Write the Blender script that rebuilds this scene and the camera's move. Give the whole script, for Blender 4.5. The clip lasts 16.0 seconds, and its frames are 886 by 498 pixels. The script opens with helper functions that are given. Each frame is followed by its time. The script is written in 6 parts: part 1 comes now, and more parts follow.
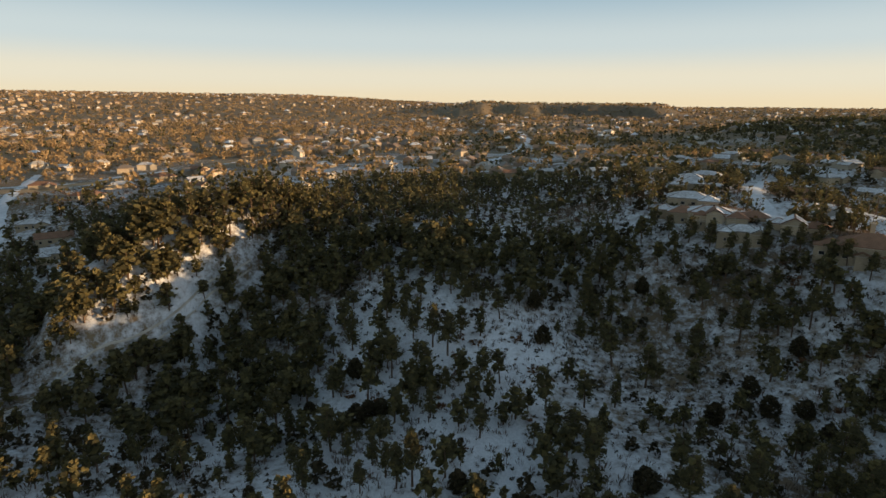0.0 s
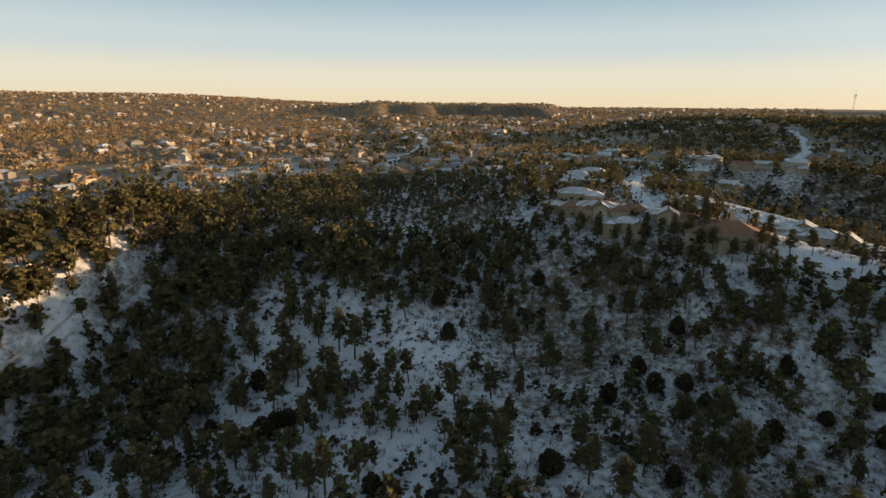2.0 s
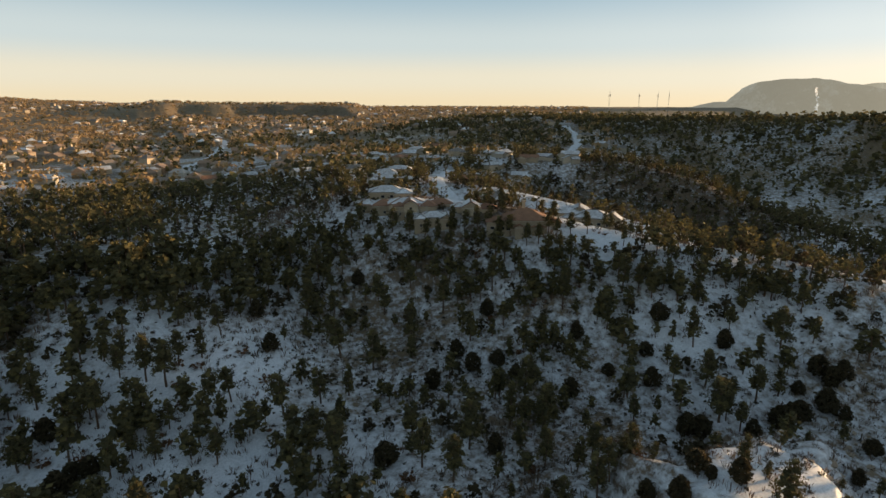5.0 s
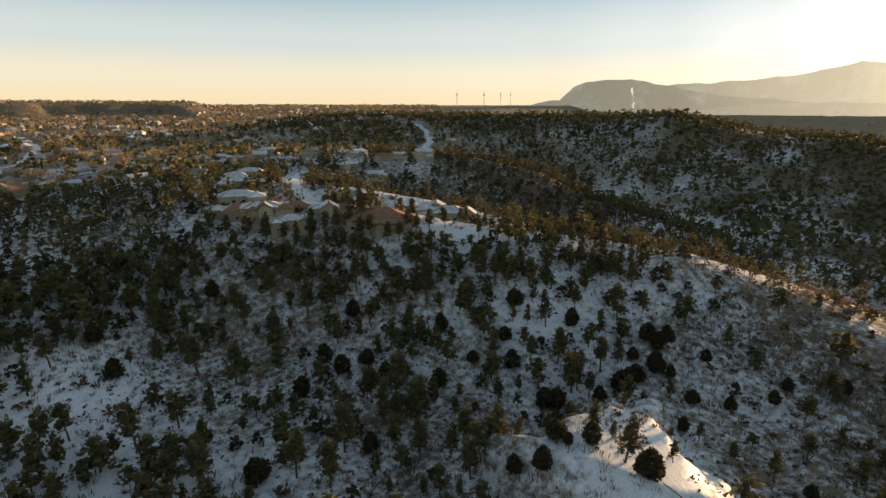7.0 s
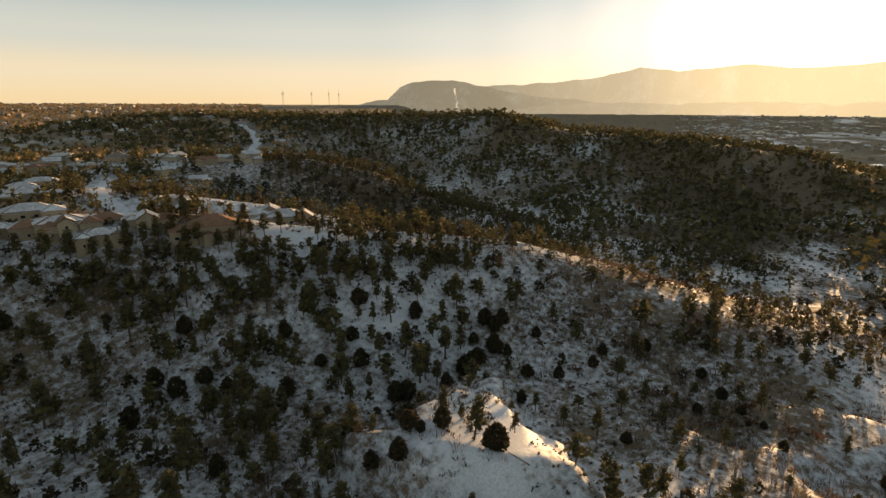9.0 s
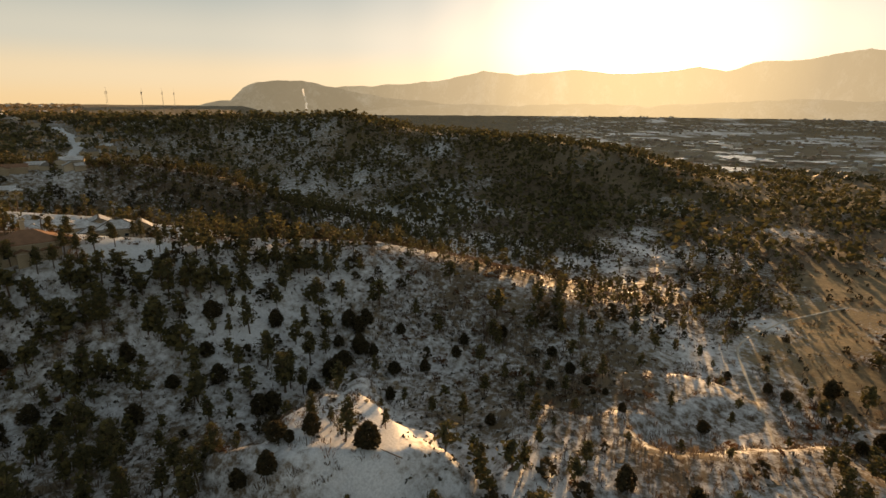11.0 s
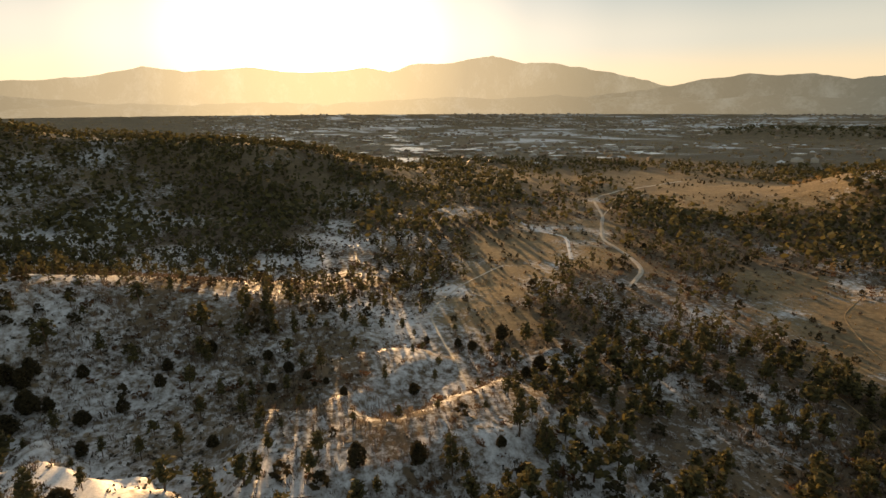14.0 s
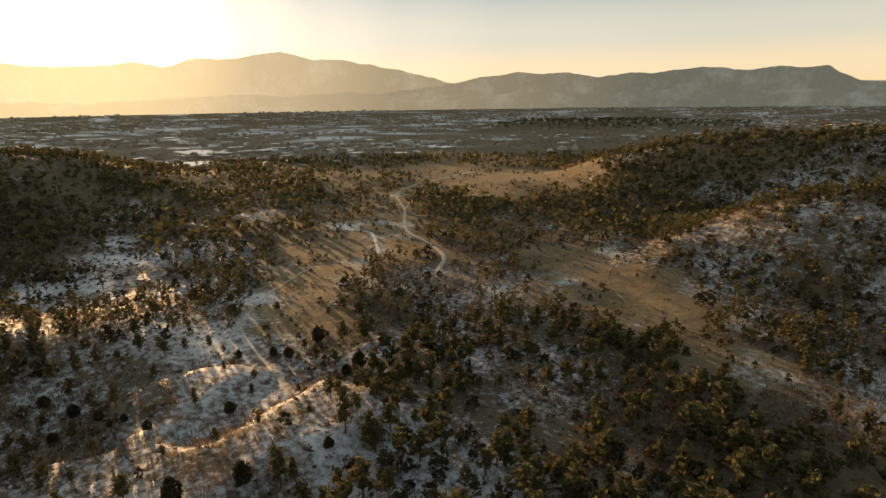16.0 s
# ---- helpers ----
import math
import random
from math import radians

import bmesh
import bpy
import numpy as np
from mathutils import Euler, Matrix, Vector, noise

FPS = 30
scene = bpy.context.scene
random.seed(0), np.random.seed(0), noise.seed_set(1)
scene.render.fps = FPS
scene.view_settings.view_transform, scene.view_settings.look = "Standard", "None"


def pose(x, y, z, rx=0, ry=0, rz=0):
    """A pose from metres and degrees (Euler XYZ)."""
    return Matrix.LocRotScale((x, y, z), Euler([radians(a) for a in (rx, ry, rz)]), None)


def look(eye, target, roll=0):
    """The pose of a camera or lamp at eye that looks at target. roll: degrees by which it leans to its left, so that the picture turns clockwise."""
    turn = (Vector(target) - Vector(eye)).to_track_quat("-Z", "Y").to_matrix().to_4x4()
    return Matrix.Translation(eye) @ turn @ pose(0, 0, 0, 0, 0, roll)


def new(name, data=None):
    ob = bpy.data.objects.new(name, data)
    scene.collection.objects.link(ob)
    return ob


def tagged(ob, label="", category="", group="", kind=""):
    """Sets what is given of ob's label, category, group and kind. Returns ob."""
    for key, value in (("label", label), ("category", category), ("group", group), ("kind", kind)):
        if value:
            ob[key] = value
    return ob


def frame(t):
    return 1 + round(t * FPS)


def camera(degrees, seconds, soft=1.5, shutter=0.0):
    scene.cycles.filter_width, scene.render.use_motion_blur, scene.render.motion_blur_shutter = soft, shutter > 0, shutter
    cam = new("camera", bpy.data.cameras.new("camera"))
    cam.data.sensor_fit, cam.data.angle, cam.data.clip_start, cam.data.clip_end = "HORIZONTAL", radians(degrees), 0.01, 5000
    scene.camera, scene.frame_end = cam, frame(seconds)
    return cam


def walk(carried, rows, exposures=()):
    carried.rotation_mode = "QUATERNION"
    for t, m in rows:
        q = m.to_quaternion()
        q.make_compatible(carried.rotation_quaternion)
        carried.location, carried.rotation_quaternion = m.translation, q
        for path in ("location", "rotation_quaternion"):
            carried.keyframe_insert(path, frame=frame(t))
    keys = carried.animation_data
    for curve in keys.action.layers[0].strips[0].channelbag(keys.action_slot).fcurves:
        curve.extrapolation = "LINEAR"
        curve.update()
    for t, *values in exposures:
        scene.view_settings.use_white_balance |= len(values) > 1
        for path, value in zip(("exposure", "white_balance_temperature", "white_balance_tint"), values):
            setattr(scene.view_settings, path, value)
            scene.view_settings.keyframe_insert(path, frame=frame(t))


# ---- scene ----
# A drone turns to its right over a snowy, pine-dotted hillside at the end of a winter day.
# World: the first eye stands over x = 0, y = 0; y is the way it looks first.
EYE = 75.0
cam = camera(77.3, 16.0)
# seconds, heading clockwise, pitch, roll, x, y, z above EYE
ROWS = [
    (0.0, 0.00, -14.57, -0.43, 0.00, 0.00, -0.00),
    (0.5, 2.93, -14.51, -0.43, -0.14, -0.23, 0.09),
    (1.0, 5.52, -14.52, -0.43, -0.25, -0.44, 0.21),
    (1.5, 7.97, -14.51, -0.46, -0.29, -0.62, 0.36),
    (2.0, 10.42, -14.49, -0.44, -0.32, -0.87, 0.55),
    (2.5, 13.11, -14.52, -0.42, -0.36, -1.20, 0.78),
    (3.0, 16.27, -14.51, -0.40, -0.46, -1.61, 0.99),
    (5.5, 33.30, -14.56, -0.11, -1.22, -3.67, 1.91),
    (6.0, 36.91, -14.60, -0.14, -1.45, -3.92, 2.10),
    (6.5, 40.63, -14.61, -0.08, -1.74, -4.05, 2.25),
    (7.0, 44.54, -14.66, -0.06, -2.08, -4.18, 2.34),
    (7.5, 48.46, -14.67, -0.01, -2.47, -4.34, 2.36),
    (8.0, 52.43, -14.67, -0.06, -2.89, -4.52, 2.37),
    (8.5, 56.84, -14.66, -0.16, -3.33, -4.68, 2.45),
    (9.0, 61.58, -14.67, -0.18, -3.77, -4.89, 2.54),
    (11.5, 80.36, -14.47, -0.36, -5.55, -5.69, 2.36),
    (12.0, 85.05, -14.50, -0.27, -5.98, -5.78, 2.38),
    (12.5, 90.79, -14.52, -0.13, -6.49, -5.80, 2.42),
    (13.0, 96.54, -14.53, 0.02, -7.05, -5.76, 2.43),
    (13.5, 102.18, -14.57, 0.13, -7.58, -5.69, 2.50),
    (14.0, 107.55, -14.60, 0.22, -8.08, -5.62, 2.65),
    (14.5, 112.69, -14.74, 0.32, -8.59, -5.49, 2.88),
    (15.0, 117.48, -14.80, 0.43, -9.18, -5.29, 3.15),
    (15.5, 122.54, -14.92, 0.57, -9.84, -5.03, 3.43),
    (16.0, 127.79, -15.06, 0.78, -10.53, -4.72, 3.69),
]
walk(cam, [(t, pose(x, y, EYE + z, 0, 0, -yaw) @ pose(0, 0, 0, 90 + pitch) @ pose(0, 0, 0, 0, 0, -roll))
           for t, yaw, pitch, roll, x, y, z in ROWS],
     exposures=[(0.0, 0.48, 6500, 10), (5.5, 0.54, 6600, 10), (7.5, 0.62, 7000, 12), (9.0, 0.48, 7800, 14), (12.0, 0.36, 9000, 17), (13.5, 0.50, 8700, 16), (16.0, 0.52, 8500, 15)])

# ---- light ----
ZENITH_MID, ZENITH = (0.225, 0.31, 0.37), (0.13, 0.19, 0.25)
SUN_AZ, SUN_EL = 94.8, 5.8          # clockwise from y, and above the horizon
sun_way = Vector((math.sin(radians(SUN_AZ)) * math.cos(radians(SUN_EL)),
                  math.cos(radians(SUN_AZ)) * math.cos(radians(SUN_EL)), math.sin(radians(SUN_EL))))
world = bpy.data.worlds.new("world")
scene.world = world
world.use_nodes = True
wn, wl = world.node_tree.nodes, world.node_tree.links
wn.clear()
w_out = wn.new("ShaderNodeOutputWorld")
w_bg = wn.new("ShaderNodeBackground")
w_sky = wn.new("ShaderNodeTexSky")
w_sky.sky_type = "NISHITA"
w_sky.sun_disc = False
w_sky.sun_elevation = radians(SUN_EL)
w_sky.sun_rotation = radians(SUN_AZ)
w_sky.altitude = 1900
w_sky.air_density = 1.0
w_sky.dust_density = 2.5
w_sky.ozone_density = 1.5
# a winter dusk: the sky is palest low down and deepens towards the zenith; round the sun the dusty air glows
w_geo = wn.new("ShaderNodeTexCoord")
w_sep = wn.new("ShaderNodeSeparateXYZ")
wl.new(w_geo.outputs["Generated"], w_sep.inputs[0])


def world_ramp(value, stops):
    r = wn.new("ShaderNodeValToRGB")
    r.color_ramp.interpolation = "EASE"
    while len(r.color_ramp.elements) < len(stops):
        r.color_ramp.elements.new(0.5)
    for e, (p, c) in zip(r.color_ramp.elements, stops):
        e.position, e.color = p, (*c, 1)
    wl.new(value, r.inputs[0])
    return r.outputs[0]


def world_vector(op, a, b=None, scale=None):
    q = wn.new("ShaderNodeVectorMath")
    q.operation = op
    wl.new(a, q.inputs[0])
    if b is not None:
        wl.new(b, q.inputs[1])
    if scale is not None:
        q.inputs["Scale"].default_value = scale
    return q


# by height: the sine of the angle above the horizon
w_grad = world_ramp(w_sep.outputs["Z"], [(0.0, (0.80, 0.665, 0.44)), (0.045, (0.76, 0.70, 0.55)), (0.10, (0.56, 0.63, 0.63)), (0.19, (0.33, 0.46, 0.54)),
                                         (0.45, ZENITH_MID), (1.0, ZENITH)])
w_dot = world_vector("DOT_PRODUCT", w_geo.outputs["Generated"])
w_dot.inputs[1].default_value = tuple(sun_way)
w_aur = world_ramp(w_dot.outputs["Value"], [(0.50, (0, 0, 0)), (0.76, (0.04, 0.035, 0.035)), (0.87, (0.12, 0.105, 0.10)), (0.93, (0.24, 0.21, 0.195)), (0.965, (0.46, 0.39, 0.34)), (0.987, (1.0, 0.84, 0.68)), (1.0, (3.2, 2.7, 2.1))])
w_nish = world_vector("SCALE", w_sky.outputs[0], scale=0.008)
w_sum = world_vector("ADD", w_grad, w_nish.outputs[0])
w_sum2 = world_vector("ADD", w_sum.outputs[0], w_aur)
w_bg.inputs["Strength"].default_value = 0.75
wl.new(w_sum2.outputs[0], w_bg.inputs[0])
wl.new(w_bg.outputs[0], w_out.inputs[0])
sun = new("sun", bpy.data.lights.new("sun", "SUN"))
sun.data.energy = 5.0
sun.data.color = (1.0, 0.66, 0.34)
sun.data.angle = radians(0.6)
sun.matrix_world = look(sun_way * 3000, (0, 0, 0))

# ---- materials ----
def material(name):
    m = bpy.data.materials.new(name)
    m.use_nodes = True
    n = m.node_tree.nodes
    return m, n, m.node_tree.links, n["Principled BSDF"]


def ramp(nodes, stops):
    r = nodes.new("ShaderNodeValToRGB")
    while len(r.color_ramp.elements) < len(stops):
        r.color_ramp.elements.new(0.5)
    for e, (p, c) in zip(r.color_ramp.elements, stops):
        e.position = p
        e.color = (*c, 1) if len(c) == 3 else c
    return r


def noise_node(nodes, links, scale, detail=4, rough=0.55, vec=None):
    t = nodes.new("ShaderNodeTexNoise")
    t.inputs["Scale"].default_value = scale
    t.inputs["Detail"].default_value = detail
    t.inputs["Roughness"].default_value = rough
    if vec is not None:
        links.new(vec, t.inputs["Vector"])
    return t


def maths(nodes, links, op, a, b=None, clamp=False):
    q = nodes.new("ShaderNodeMath")
    q.operation, q.use_clamp = op, clamp
    for i, v in enumerate((a, b)):
        if v is None:
            continue
        if isinstance(v, (int, float)):
            q.inputs[i].default_value = v
        else:
            links.new(v, q.inputs[i])
    return q.outputs[0]


def blend(nodes, links, fac, a, b):
    q = nodes.new("ShaderNodeMix")
    q.data_type = "RGBA"
    for sock, v in ((q.inputs[0], fac), (q.inputs[6], a), (q.inputs[7], b)):
        if isinstance(v, (int, float)):
            sock.default_value = v
        elif isinstance(v, tuple):
            sock.default_value = (*v, 1)
        else:
            links.new(v, sock)
    return q.outputs[2]


def speckled(name, dark, light, scale, rough=0.85, bump=0.3, metal=0.0, vary=0.25, dist=0.1):
    """A plain surface with grain and stains at two scales, and a shade of its own for each object."""
    m, n, l, b = material(name)
    g = n.new("ShaderNodeTexCoord").outputs["Object"]
    fine = noise_node(n, l, scale, 5, 0.6, g)
    broad = noise_node(n, l, scale * 0.13, 3, 0.5, g)
    f = maths(n, l, "ADD", maths(n, l, "MULTIPLY", fine.outputs[0], 0.6), maths(n, l, "MULTIPLY", broad.outputs[0], 0.4))
    r = ramp(n, [(0.35, dark), (0.65, light)])
    l.new(f, r.inputs[0])
    info = n.new("ShaderNodeObjectInfo")
    hsv = n.new("ShaderNodeHueSaturation")
    v = maths(n, l, "ADD", maths(n, l, "MULTIPLY", info.outputs["Random"], vary), 1 - vary / 2)
    l.new(v, hsv.inputs["Value"])
    l.new(r.outputs[0], hsv.inputs["Color"])
    l.new(hsv.outputs[0], b.inputs["Base Color"])
    b.inputs["Roughness"].default_value = rough
    b.inputs["Metallic"].default_value = metal
    if bump:
        k = n.new("ShaderNodeBump")
        k.inputs["Strength"].default_value = bump
        k.inputs["Distance"].default_value = dist
        l.new(fine.outputs[0], k.inputs["Height"])
        l.new(k.outputs[0], b.inputs["Normal"])
    return m


def island_varied(name, stops, rough=0.9, noise_scale=2.0, leaf=0.0):
    """Foliage and masses of small pieces: a shade for each joined piece, mottled inside."""
    m, n, l, b = material(name)
    geo = n.new("ShaderNodeNewGeometry")
    tx = noise_node(n, l, noise_scale, 3, 0.6, geo.outputs["Position"])
    f = maths(n, l, "ADD", maths(n, l, "MULTIPLY", geo.outputs["Random Per Island"], 0.6),
              maths(n, l, "MULTIPLY", tx.outputs[0], 0.4))
    r = ramp(n, stops)
    l.new(f, r.inputs[0])
    l.new(r.outputs[0], b.inputs["Base Color"])
    b.inputs["Roughness"].default_value = rough
    b.inputs["Specular IOR Level"].default_value = 0.25
    if leaf:
        # thin leaves let some of the light through
        tr = n.new("ShaderNodeBsdfTranslucent")
        l.new(r.outputs[0], tr.inputs[0])
        mix = n.new("ShaderNodeMixShader")
        mix.inputs[0].default_value = leaf
        l.new(b.outputs[0], mix.inputs[1])
        l.new(tr.outputs[0], mix.inputs[2])
        l.new(mix.outputs[0], n["Material Output"].inputs[0])
    return m


M_NEEDLE = island_varied("pine_needles", [(0.1, (0.055, 0.05, 0.028)), (0.5, (0.10, 0.088, 0.04)), (0.88, (0.20, 0.16, 0.06))], leaf=0.3)
M_JUNIPER = island_varied("juniper_scales", [(0.1, (0.036, 0.030, 0.017)), (0.6, (0.066, 0.051, 0.025)), (0.9, (0.10, 0.07, 0.034))], leaf=0.25)
M_BARK = speckled("pine_bark", (0.07, 0.045, 0.028), (0.19, 0.115, 0.07), 6.0)
M_SAGE = island_varied("grey_sage", [(0.1, (0.055, 0.048, 0.038)), (0.5, (0.095, 0.082, 0.062)), (0.9, (0.15, 0.125, 0.09))], leaf=0.2)
M_TWIG = island_varied("bare_scrub_twigs", [(0.1, (0.10, 0.072, 0.055)), (0.5, (0.17, 0.122, 0.09)), (0.9, (0.26, 0.19, 0.135))], leaf=0.25)
M_RUST = island_varied("rusty_oak_leaves", [(0.1, (0.09, 0.045, 0.022)), (0.5, (0.14, 0.07, 0.035)), (0.9, (0.19, 0.11, 0.06))], leaf=0.3)
M_BROWNTREE = island_varied("bare_tree_branches", [(0.1, (0.24, 0.155, 0.075)), (0.5, (0.37, 0.245, 0.12)), (0.9, (0.50, 0.35, 0.19))], leaf=0.25)
M_ROCK = speckled("sandstone", (0.20, 0.15, 0.105), (0.42, 0.33, 0.23), 1.2, bump=0.6)
M_SNOWCAP = speckled("roof_snow", (0.30, 0.28, 0.265), (0.78, 0.79, 0.82), 1.1, rough=0.7, bump=0.2, vary=0.15)
M_STUCCO = speckled("stucco", (0.34, 0.27, 0.185), (0.45, 0.36, 0.25), 2.0, vary=0.4)
M_STUCCO_PALE = speckled("pale_stucco", (0.40, 0.34, 0.26), (0.50, 0.43, 0.33), 2.0, vary=0.3)
M_TILE = speckled("roof_tiles", (0.15, 0.075, 0.042), (0.27, 0.14, 0.08), 3.0, vary=0.3, bump=0.5)
M_SHINGLE = speckled("grey_shingles", (0.13, 0.115, 0.10), (0.24, 0.21, 0.18), 3.0, vary=0.4, bump=0.5)
M_TRIM = speckled("painted_trim", (0.42, 0.36, 0.28), (0.54, 0.47, 0.38), 3.0)
M_DARKWOOD = speckled("stained_deck_wood", (0.09, 0.055, 0.035), (0.17, 0.11, 0.07), 3.0)
M_STEEL = speckled("galvanised_steel", (0.18, 0.18, 0.18), (0.3, 0.3, 0.3), 4.0, rough=0.5, metal=0.6)
m, n, l, b = material("window_glass")
b.inputs["Base Color"].default_value = (0.02, 0.022, 0.025, 1)
b.inputs["Roughness"].default_value = 0.08
M_GLASS = m


# the ground: snow with dry grass, litter and soil showing through, by the share of snow of each stretch
def ground_material():
    m, n, l, b = material("snowy_ground")
    at = n.new("ShaderNodeAttribute")
    at.attribute_name = "snow"
    tan = n.new("ShaderNodeAttribute")
    tan.attribute_name = "grass"
    geo = n.new("ShaderNodeNewGeometry")
    p = geo.outputs["Position"]
    n1 = noise_node(n, l, 0.035, 5, 0.6, p)
    n2 = noise_node(n, l, 0.35, 6, 0.65, p)
    n3 = noise_node(n, l, 1.6, 5, 0.7, p)
    mixn = maths(n, l, "ADD", maths(n, l, "MULTIPLY", n1.outputs[0], 0.26),
                 maths(n, l, "ADD", maths(n, l, "MULTIPLY", n2.outputs[0], 0.48), maths(n, l, "MULTIPLY", n3.outputs[0], 0.26)))
    s = maths(n, l, "SUBTRACT", maths(n, l, "ADD", at.outputs["Fac"], 0.0), mixn)
    mask = maths(n, l, "ADD", maths(n, l, "MULTIPLY", s, 7.5), 0.5, clamp=True)
    soil = ramp(n, [(0.3, (0.06, 0.042, 0.028)), (0.5, (0.105, 0.074, 0.047)), (0.7, (0.17, 0.12, 0.074))])
    l.new(n2.outputs[0], soil.inputs[0])
    grassn = maths(n, l, "ADD", maths(n, l, "MULTIPLY", n2.outputs[0], 0.55), maths(n, l, "MULTIPLY", n1.outputs[0], 0.45))
    grass = ramp(n, [(0.34, (0.10, 0.07, 0.038)), (0.5, (0.19, 0.135, 0.072)), (0.64, (0.31, 0.23, 0.13))])
    l.new(grassn, grass.inputs[0])
    bare = blend(n, l, tan.outputs["Fac"], soil.outputs[0], grass.outputs[0])
    snow = ramp(n, [(0.3, (0.48, 0.49, 0.515)), (0.6, (0.74, 0.75, 0.775))])
    l.new(n3.outputs[0], snow.inputs[0])
    col = blend(n, l, mask, bare, snow.outputs[0])
    l.new(col, b.inputs["Base Color"])
    # crusted snow throws the low sun forward; litter and soil stay dull
    l.new(maths(n, l, "SUBTRACT", 0.9, maths(n, l, "MULTIPLY", mask, 0.38)), b.inputs["Roughness"])
    b.inputs["Specular IOR Level"].default_value = 0.45
    k = n.new("ShaderNodeBump")
    k.inputs["Strength"].default_value = 0.55
    k.inputs["Distance"].default_value = 0.5
    l.new(n2.outputs[0], k.inputs["Height"])
    l.new(k.outputs[0], b.inputs["Normal"])
    return m


M_GROUND = ground_material()

# ---- the land ----
def smooth(a, b, v):
    t = np.clip((v - a) / (b - a), 0, 1)
    return t * t * (3 - 2 * t)


def lattice(ix, iy, seed):
    h = (ix * 374761393 + iy * 668265263 + seed * 974634777) & 0xFFFFFFFF
    h = ((h ^ (h >> 13)) * 1274126177) & 0xFFFFFFFF
    return ((h ^ (h >> 16)) & 0xFFFF) / 65535.0 - 0.5


def value_noise(x, y, size, seed):
    u, v = np.asarray(x) / size, np.asarray(y) / size
    iu, iv = np.floor(u).astype(np.int64), np.floor(v).astype(np.int64)
    fu, fv = u - iu, v - iv
    fu, fv = fu * fu * (3 - 2 * fu), fv * fv * (3 - 2 * fv)
    a, b2 = lattice(iu, iv, seed), lattice(iu + 1, iv, seed)
    c2, d = lattice(iu, iv + 1, seed), lattice(iu + 1, iv + 1, seed)
    return (a * (1 - fu) + b2 * fu) * (1 - fv) + (c2 * (1 - fu) + d * fu) * fv


def fractal(x, y, size, seed, octaves=4):
    return sum(value_noise(x, y, size / 2 ** k, seed + k) / 2 ** k for k in range(octaves))


# ridges: (x, y, crest below the first eye) along the crest, and the half width of its flanks
RIDGES = [
    ("house_spur", 95, [(110, 270, -44), (160, 205, -46), (190, 160, -53), (228, 136, -60), (256, 95, -67), (262, 62, -73), (262, 25, -80), (255, -28, -92), (248, -65, -101)]),
    ("house_plateau", 90, [(130, 400, -48), (160, 330, -46), (188, 265, -46), (207, 215, -50), (228, 182, -57)]),
    ("second_spur", 85, [(250, 520, -44), (310, 425, -42), (372, 335, -44), (400, 285, -56), (408, 225, -82)]),
    ("forest_ridge", 330, [(600, 860, -22), (675, 668, -20), (746, 503, -16), (805, 330, -17), (821, 220, -35), (830, 22, -47), (812, -67, -59), (779, -133, -87), (740, -210, -103)]),
    ("west_ridge", 170, [(470, -560, -98), (430, -614, -68), (320, -645, -44), (157, -682, -33), (-60, -700, -34)]),
    ("rocky_spur", 110, [(215, -375, -100), (181, -380, -86), (140, -406, -64), (97, -419, -55), (-40, -440, -48)]),
    ("wooded_mesa", 420, [(1700, -1500, -118), (1620, -1700, -84), (1350, -1980, -80), (1080, -2200, -92)]),
    ("sunlit_knob", 36, [(-86, 305, -49), (-103, 258, -46), (-116, 232, -48), (-136, 202, -60)]),
]


def ridge_height(x, y, width, nodes, base):
    best = np.full(np.shape(x), 1e9)
    top = np.zeros(np.shape(x))
    for (x0, y0, z0), (x1, y1, z1) in zip(nodes[:-1], nodes[1:]):
        dx, dy = x1 - x0, y1 - y0
        t = np.clip(((x - x0) * dx + (y - y0) * dy) / (dx * dx + dy * dy), 0, 1)
        d = np.hypot(x - x0 - t * dx, y - y0 - t * dy)
        near = d < best
        best = np.where(near, d, best)
        top = np.where(near, z0 + t * (z1 - z0), top)
    k = np.clip(best / width, 0, 1)
    bell = (1 - k) * (1 - k) * (1 + 2 * k)
    bell = 0.45 * bell + 0.55 * np.exp(-(k / 0.5) ** 2) * (1 - k ** 4)
    return np.maximum(top - base, 0) * bell


# low flat-topped benches that catch the last sun: crest line, rise, half width
BENCHES = [(5.5, 27, [(142.8, -4.6), (134.5, -24.8), (133.3, -36.9), (141, -54.9), (148.2, -78.4)]), (3.5, 24, [(183.2, -23.6), (188.5, -37.1), (195.7, -53.1)])]


def shelf(x, y):
    top = np.zeros(np.shape(x))
    for rise, half, pts in BENCHES:
        for (x0, y0), (x1, y1) in zip(pts[:-1], pts[1:]):
            dx, dy = x1 - x0, y1 - y0
            t = np.clip(((x - x0) * dx + (y - y0) * dy) / (dx * dx + dy * dy), 0, 1)
            d = np.hypot(x - x0 - t * dx, y - y0 - t * dy)
            top = np.maximum(top, rise * (1 - smooth(0.4 * half, half, d * (1 + 1.1 * fractal(x, y, 24, 331, 3)))))
    return top


